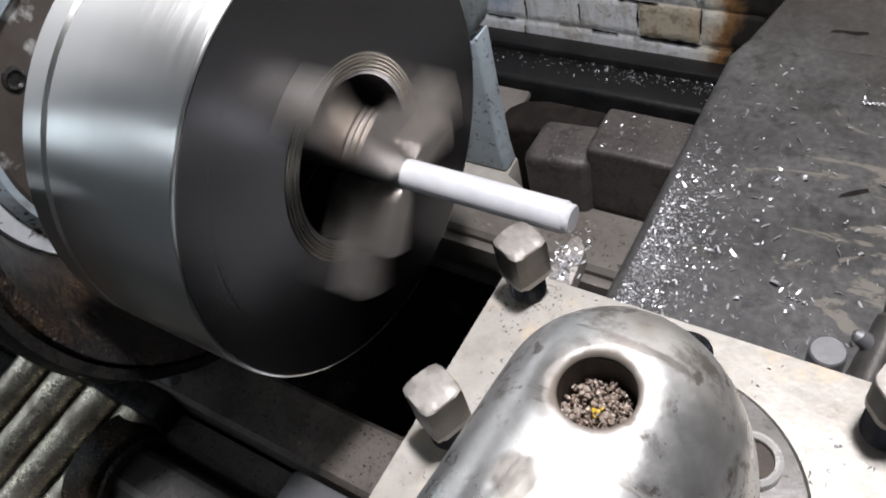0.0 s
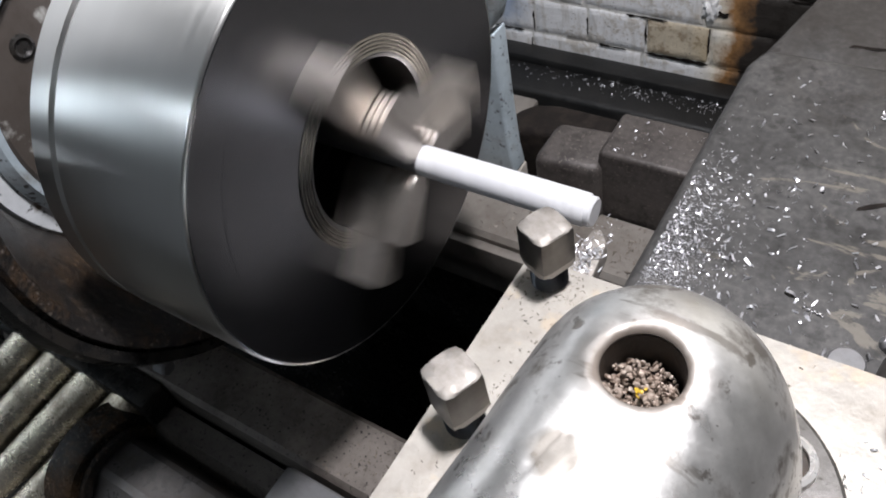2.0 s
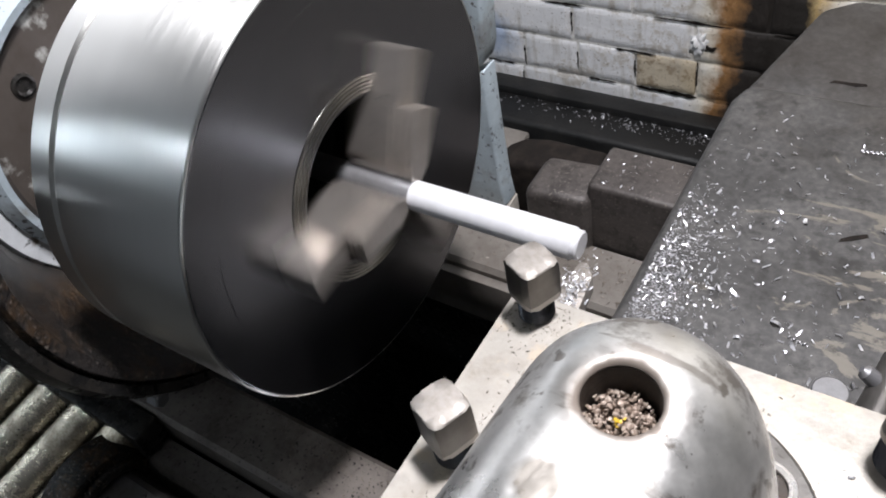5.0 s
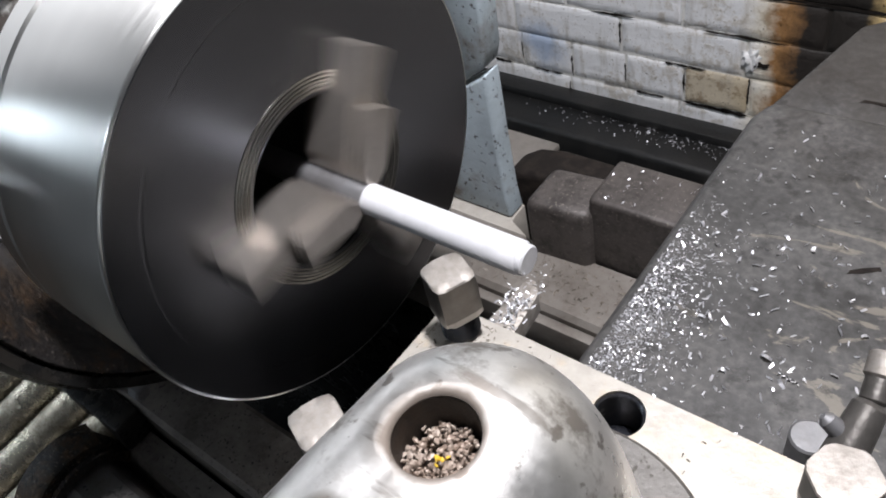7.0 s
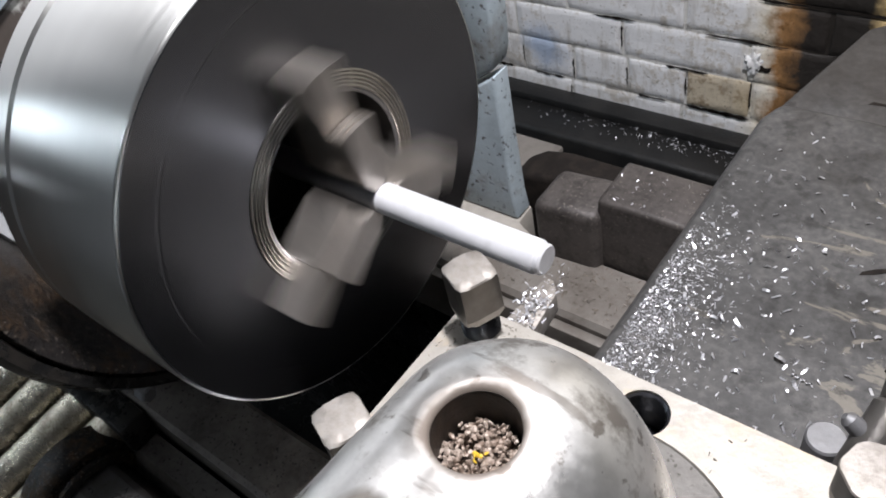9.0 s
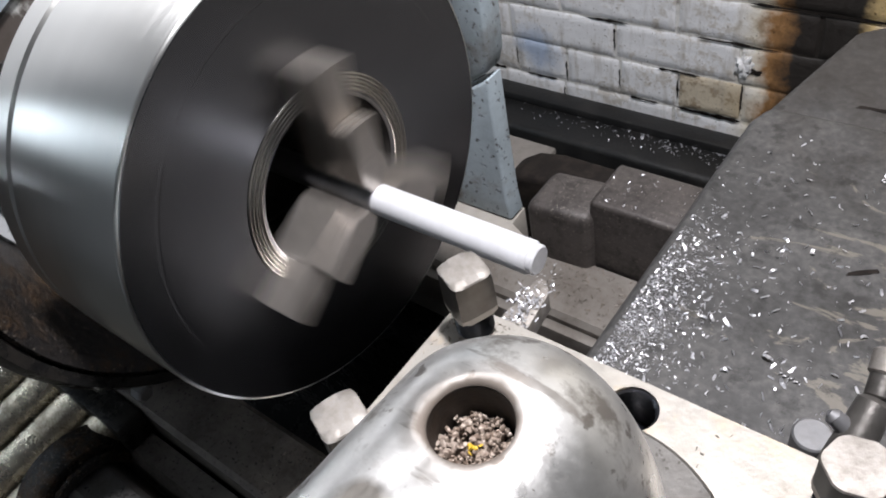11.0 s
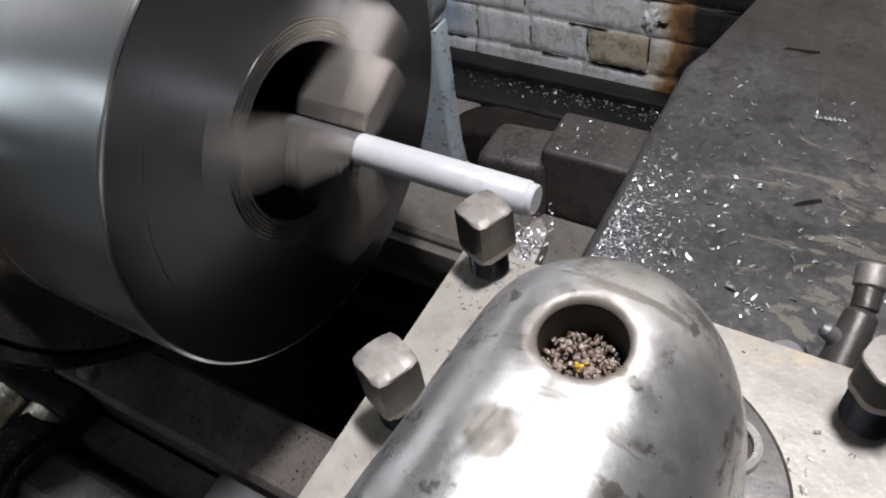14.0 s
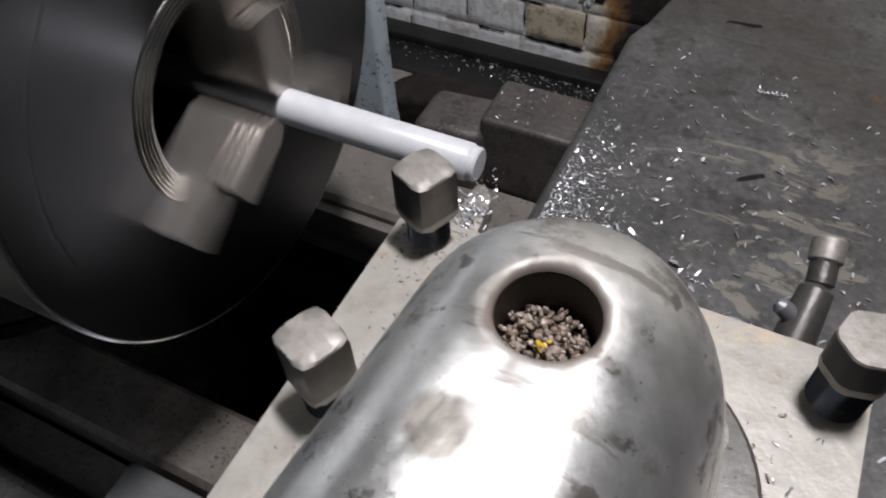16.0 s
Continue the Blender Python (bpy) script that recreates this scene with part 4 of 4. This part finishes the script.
solo("ledge_swarf", chips(260, lambda g: (g.triangular(-0.45, 0.14, 0.08), min(0.866, g.gauss(0.855, 0.012)), 0.4755), (0.002, 0.007), 17), SWARF,
     "bright chips on the oily ledge", "swarf", (-0.1, 0.86, 0.475), kind="stuff", smooth=False)



def curly_chip(p, q, r, turns, width):
    """A long turning wound into a loose coil, lying on the carriage."""
    p, q = Vector(p), Vector(q)
    along = (q - p).normalized()
    side, up = along.cross(Vector((0, 0, 1))).normalized(), Vector((0, 0, 1))
    bm = bmesh.new()
    n = int(turns * 12)
    rows = []
    for i in range(n + 1):
        a = 2 * math.pi * turns * i / n
        r *= 1 + 0.10 * noise.noise((i * 0.31, p.x * 50, 1.0))
        c = p + (q - p) * i / n + side * (r * math.cos(a)) + up * (r * (1 + math.sin(a)))
        rows.append((bm.verts.new(c - along * width / 2), bm.verts.new(c + along * width / 2)))
    for a, b in zip(rows, rows[1:]):
        bm.faces.new((a[0], a[1], b[1], b[0]))
    return bm


for p, q, r, turns in (((0.320, 0.268, PLATE_Z), (0.341, 0.271, PLATE_Z), 0.0013, 7), ((0.318, 0.088, PLATE_Z), (0.330, 0.086, PLATE_Z), 0.0011, 4),
                       ((0.352, 0.062, PLATE_Z), (0.359, 0.070, PLATE_Z), 0.0010, 3)):
    solo("curly_chip", curly_chip(p, q, r, turns, 0.0010), TOOL_STEEL, "bright coiled steel turning lying on the carriage", "swarf chip", p, "coiled turnings on the carriage")

# ---------------------------------------------------------------- bricks of the wall
PITCH, COURSE = 0.1125, 0.0745


def brick_mesh(name, material, w, seed):
    """A worn painted brick: flat face, soft arrises, a wandering outline."""
    rng = random.Random(seed)
    g, lip = 0.0022, 0.0018
    nx, nz = (8 if w < 0.15 else 15), 5
    xs = [g, g + lip] + [g + lip + (w - 2 * g - 2 * lip) * i / nx for i in range(1, nx)] + [w - g - lip, w - g]
    zs = [g, g + lip] + [g + lip + (COURSE - 2 * g - 2 * lip) * i / nz for i in range(1, nz)] + [COURSE - g - lip, COURSE - g]
    bm = bmesh.new()
    rows = []
    for k, z in enumerate(zs):
        row = []
        for i, x in enumerate(xs):
            edge = i in (0, len(xs) - 1) or k in (0, len(zs) - 1)
            wx = 0.0026 * noise.noise((x * 28, z * 28, seed * 3.1))
            wz = 0.0030 * noise.noise((x * 28, z * 28, seed * 3.1 + 9))
            y = (0.0024 if edge else 0.0008) + 0.0007 * noise.noise((x * 40, z * 40, seed * 5.3)) + rng.uniform(-0.0002, 0.0002)
            row.append(bm.verts.new((x + wx, y, z + wz)))
        rows.append(row)
    for a, c in zip(rows, rows[1:]):
        for i in range(len(xs) - 1):
            bm.faces.new((a[i], a[i + 1], c[i + 1], c[i]))
    rim = rows[0] + [r[-1] for r in rows[1:]] + rows[-1][-2::-1] + [r[0] for r in rows[-2:0:-1]]
    back = [bm.verts.new((v.co.x, 0.03, v.co.z)) for v in rim]
    for i in range(len(rim)):
        j = (i + 1) % len(rim)
        bm.faces.new((rim[i], rim[j], back[j], back[i]))
    me = finish(name, bm, material, False)
    me.shade_smooth()
    return me


headers = [brick_mesh("brick", BRICK, PITCH, s) for s in range(5)]
stretchers = [brick_mesh("brick", BRICK, 2 * PITCH, s + 20) for s in range(6)]
bare_mesh = brick_mesh("brick", BARE_BRICK, PITCH, 9)
rng = random.Random(3)
cracks = bmesh.new()


def crack(x, z, dx, dz, w):
    """A thin jagged open joint on the wall's face."""
    n = 9
    pts = []
    for i in range(n + 1):
        wob = 0.0016 * noise.noise((x * 90 + i * 0.7, z * 50, 2.0))
        t = w * (0.25 + abs(noise.noise((i * 0.9 + x * 40, z * 70, 5.0)))) * (1 if 0 < i < n else 0.1)
        pts.append((x + dx * i / n + (wob if dz else 0), z + dz * i / n + (0 if dz else wob), t))
    rows = [(cracks.verts.new((a - (t if dz else 0), WALL_Y - 0.0016, c - (0 if dz else t))), cracks.verts.new((a + (t if dz else 0), WALL_Y - 0.0016, c + (0 if dz else t)))) for a, c, t in pts]
    for p, q in zip(rows, rows[1:]):
        cracks.faces.new((p[0], p[1], q[1], q[0]))


for row, (first, headed) in zip(range(-1, 8), ((-0.105, False), (-0.322, True), (-0.219, False), (-0.105, False), (-0.219, False), (-0.322, True), (-0.105, False), (-0.219, False), (-0.105, False))):
    wide = PITCH if headed else 2 * PITCH
    for col in range(-4, 7):
        x, z = first + col * wide, 0.5225 + row * COURSE
        me = bare_mesh if (row, col) == (0, 2) else rng.choice(headers if headed else stretchers)
        b = new("brick", me)
        b.location = (x, WALL_Y + rng.uniform(-0.0004, 0.0012), z + rng.uniform(-0.001, 0.001))
        b.rotation_euler = (0, rng.uniform(-0.006, 0.006), 0)
        b.parent = wall_back
        if rng.random() < 0.7:
            a = rng.uniform(0.0, 0.5) * wide
            crack(x + a, z + 0.001, (wide - a) * rng.uniform(0.45, 0.98), 0, 0.0050)
        if rng.random() < 0.45:
            crack(x, z + rng.uniform(0.0, 0.03), 0, rng.uniform(0.03, 0.055), 0.0036)
crack(-0.097, 0.5245, 0.115, 0, 0.0085)
tagged(part("open_joints", cracks, MATT_BLACK, wall_back, "thin dark cracked joints", smooth=False), "thin dark cracked joints", kind="stuff")

plaster = bmesh.new()
bmesh.ops.create_icosphere(plaster, subdivisions=4, radius=1.0)
for v in plaster.verts:
    k = 0.0135 * (1 + 0.7 * noise.noise(v.co * 1.9) + 0.35 * noise.noise(v.co * 5.0))
    v.co = Vector((0.015 + v.co.x * k, WALL_Y + v.co.y * k * 0.55, 0.636 + v.co.z * k * 1.25))
part("plaster_lump", plaster, PLASTER, wall_back, "white plaster lump on the brick")
# Flat black patch in place of a hole; its inner shade is painted.
hole = bmesh.new()
ring = [hole.verts.new((0.033 + 0.011 * math.cos(a) * (1 + 0.9 * noise.noise((1.7 * math.cos(a), 1.7 * math.sin(a), 3.3))), WALL_Y - 0.0018, 0.629 + 0.0065 * math.sin(a) * (1 + 0.9 * noise.noise((1.7 * math.cos(a), 1.7 * math.sin(a), 7.3)))))
        for a in [2 * math.pi * i / 18 for i in range(18)]]
pit = hole.verts.new((0.033, WALL_Y - 0.0016, 0.629))
for i in range(18):
    hole.faces.new((ring[i], ring[(i + 1) % 18], pit))
part("broken_pocket", hole, MATT_BLACK, wall_back, "flat black patch for a broken pocket in the brick")


# ---------------------------------------------------------------- what turns
STROBE = [(0.0, 5.0), (0.5, 4.6), (1.0, 2.2), (1.5, 5.7), (2.0, 5.0), (2.5, 2.5), (3.0, 0.0), (3.5, 5.0), (4.0, 5.0), (4.5, 2.0), (5.0, 0.3), (7.5, 4.5), (8.0, 2.0), (8.5, 5.8),
          (11.0, 4.0), (11.5, 1.0), (12.0, 5.5), (12.5, 4.0), (13.0, 1.5), (13.5, 5.7), (14.0, 5.5), (14.5, 4.0), (15.0, 1.0), (15.5, 5.8), (16.0, 4.0)]
BEAT = 0.71                    # seconds for one jaw to drift into the place of the next
drift = [STROBE[0]]            # the same states, counted on without falling back
for t, state in STROBE[1:]:
    want = drift[-1][1] + 6.0 * (t - drift[-1][0]) / BEAT
    drift.append((t, state + 6.0 * round((want - state) / 6.0)))
TURNS = []
for k in range(161):           # about 1300 degrees a second
    t = k / 10
    state = float(np.interp(t, [d[0] for d in drift], [d[1] for d in drift])) % 6.0
    a = float(np.interp(state, (0, 2, 3, 4, 5, 5.4, 5.6, 6), (57, 61, 67, 87, 112, 132, 162, 177)))
    if TURNS:
        a += 120.0 * round((TURNS[-1][1] + 130.0 - a) / 120.0)
    TURNS.append((t, a))


def turn_at(t):
    return float(np.interp(t, [a[0] for a in TURNS], [a[1] for a in TURNS]))


def motions():
    rows = [(k / FPS, pose(0.06, AXIS_Y, AXIS_Z, turn_at(k / FPS))) for k in range(16 * FPS + 1)]
    walk(chuck, rows)
    walk(bar, rows)


motions()
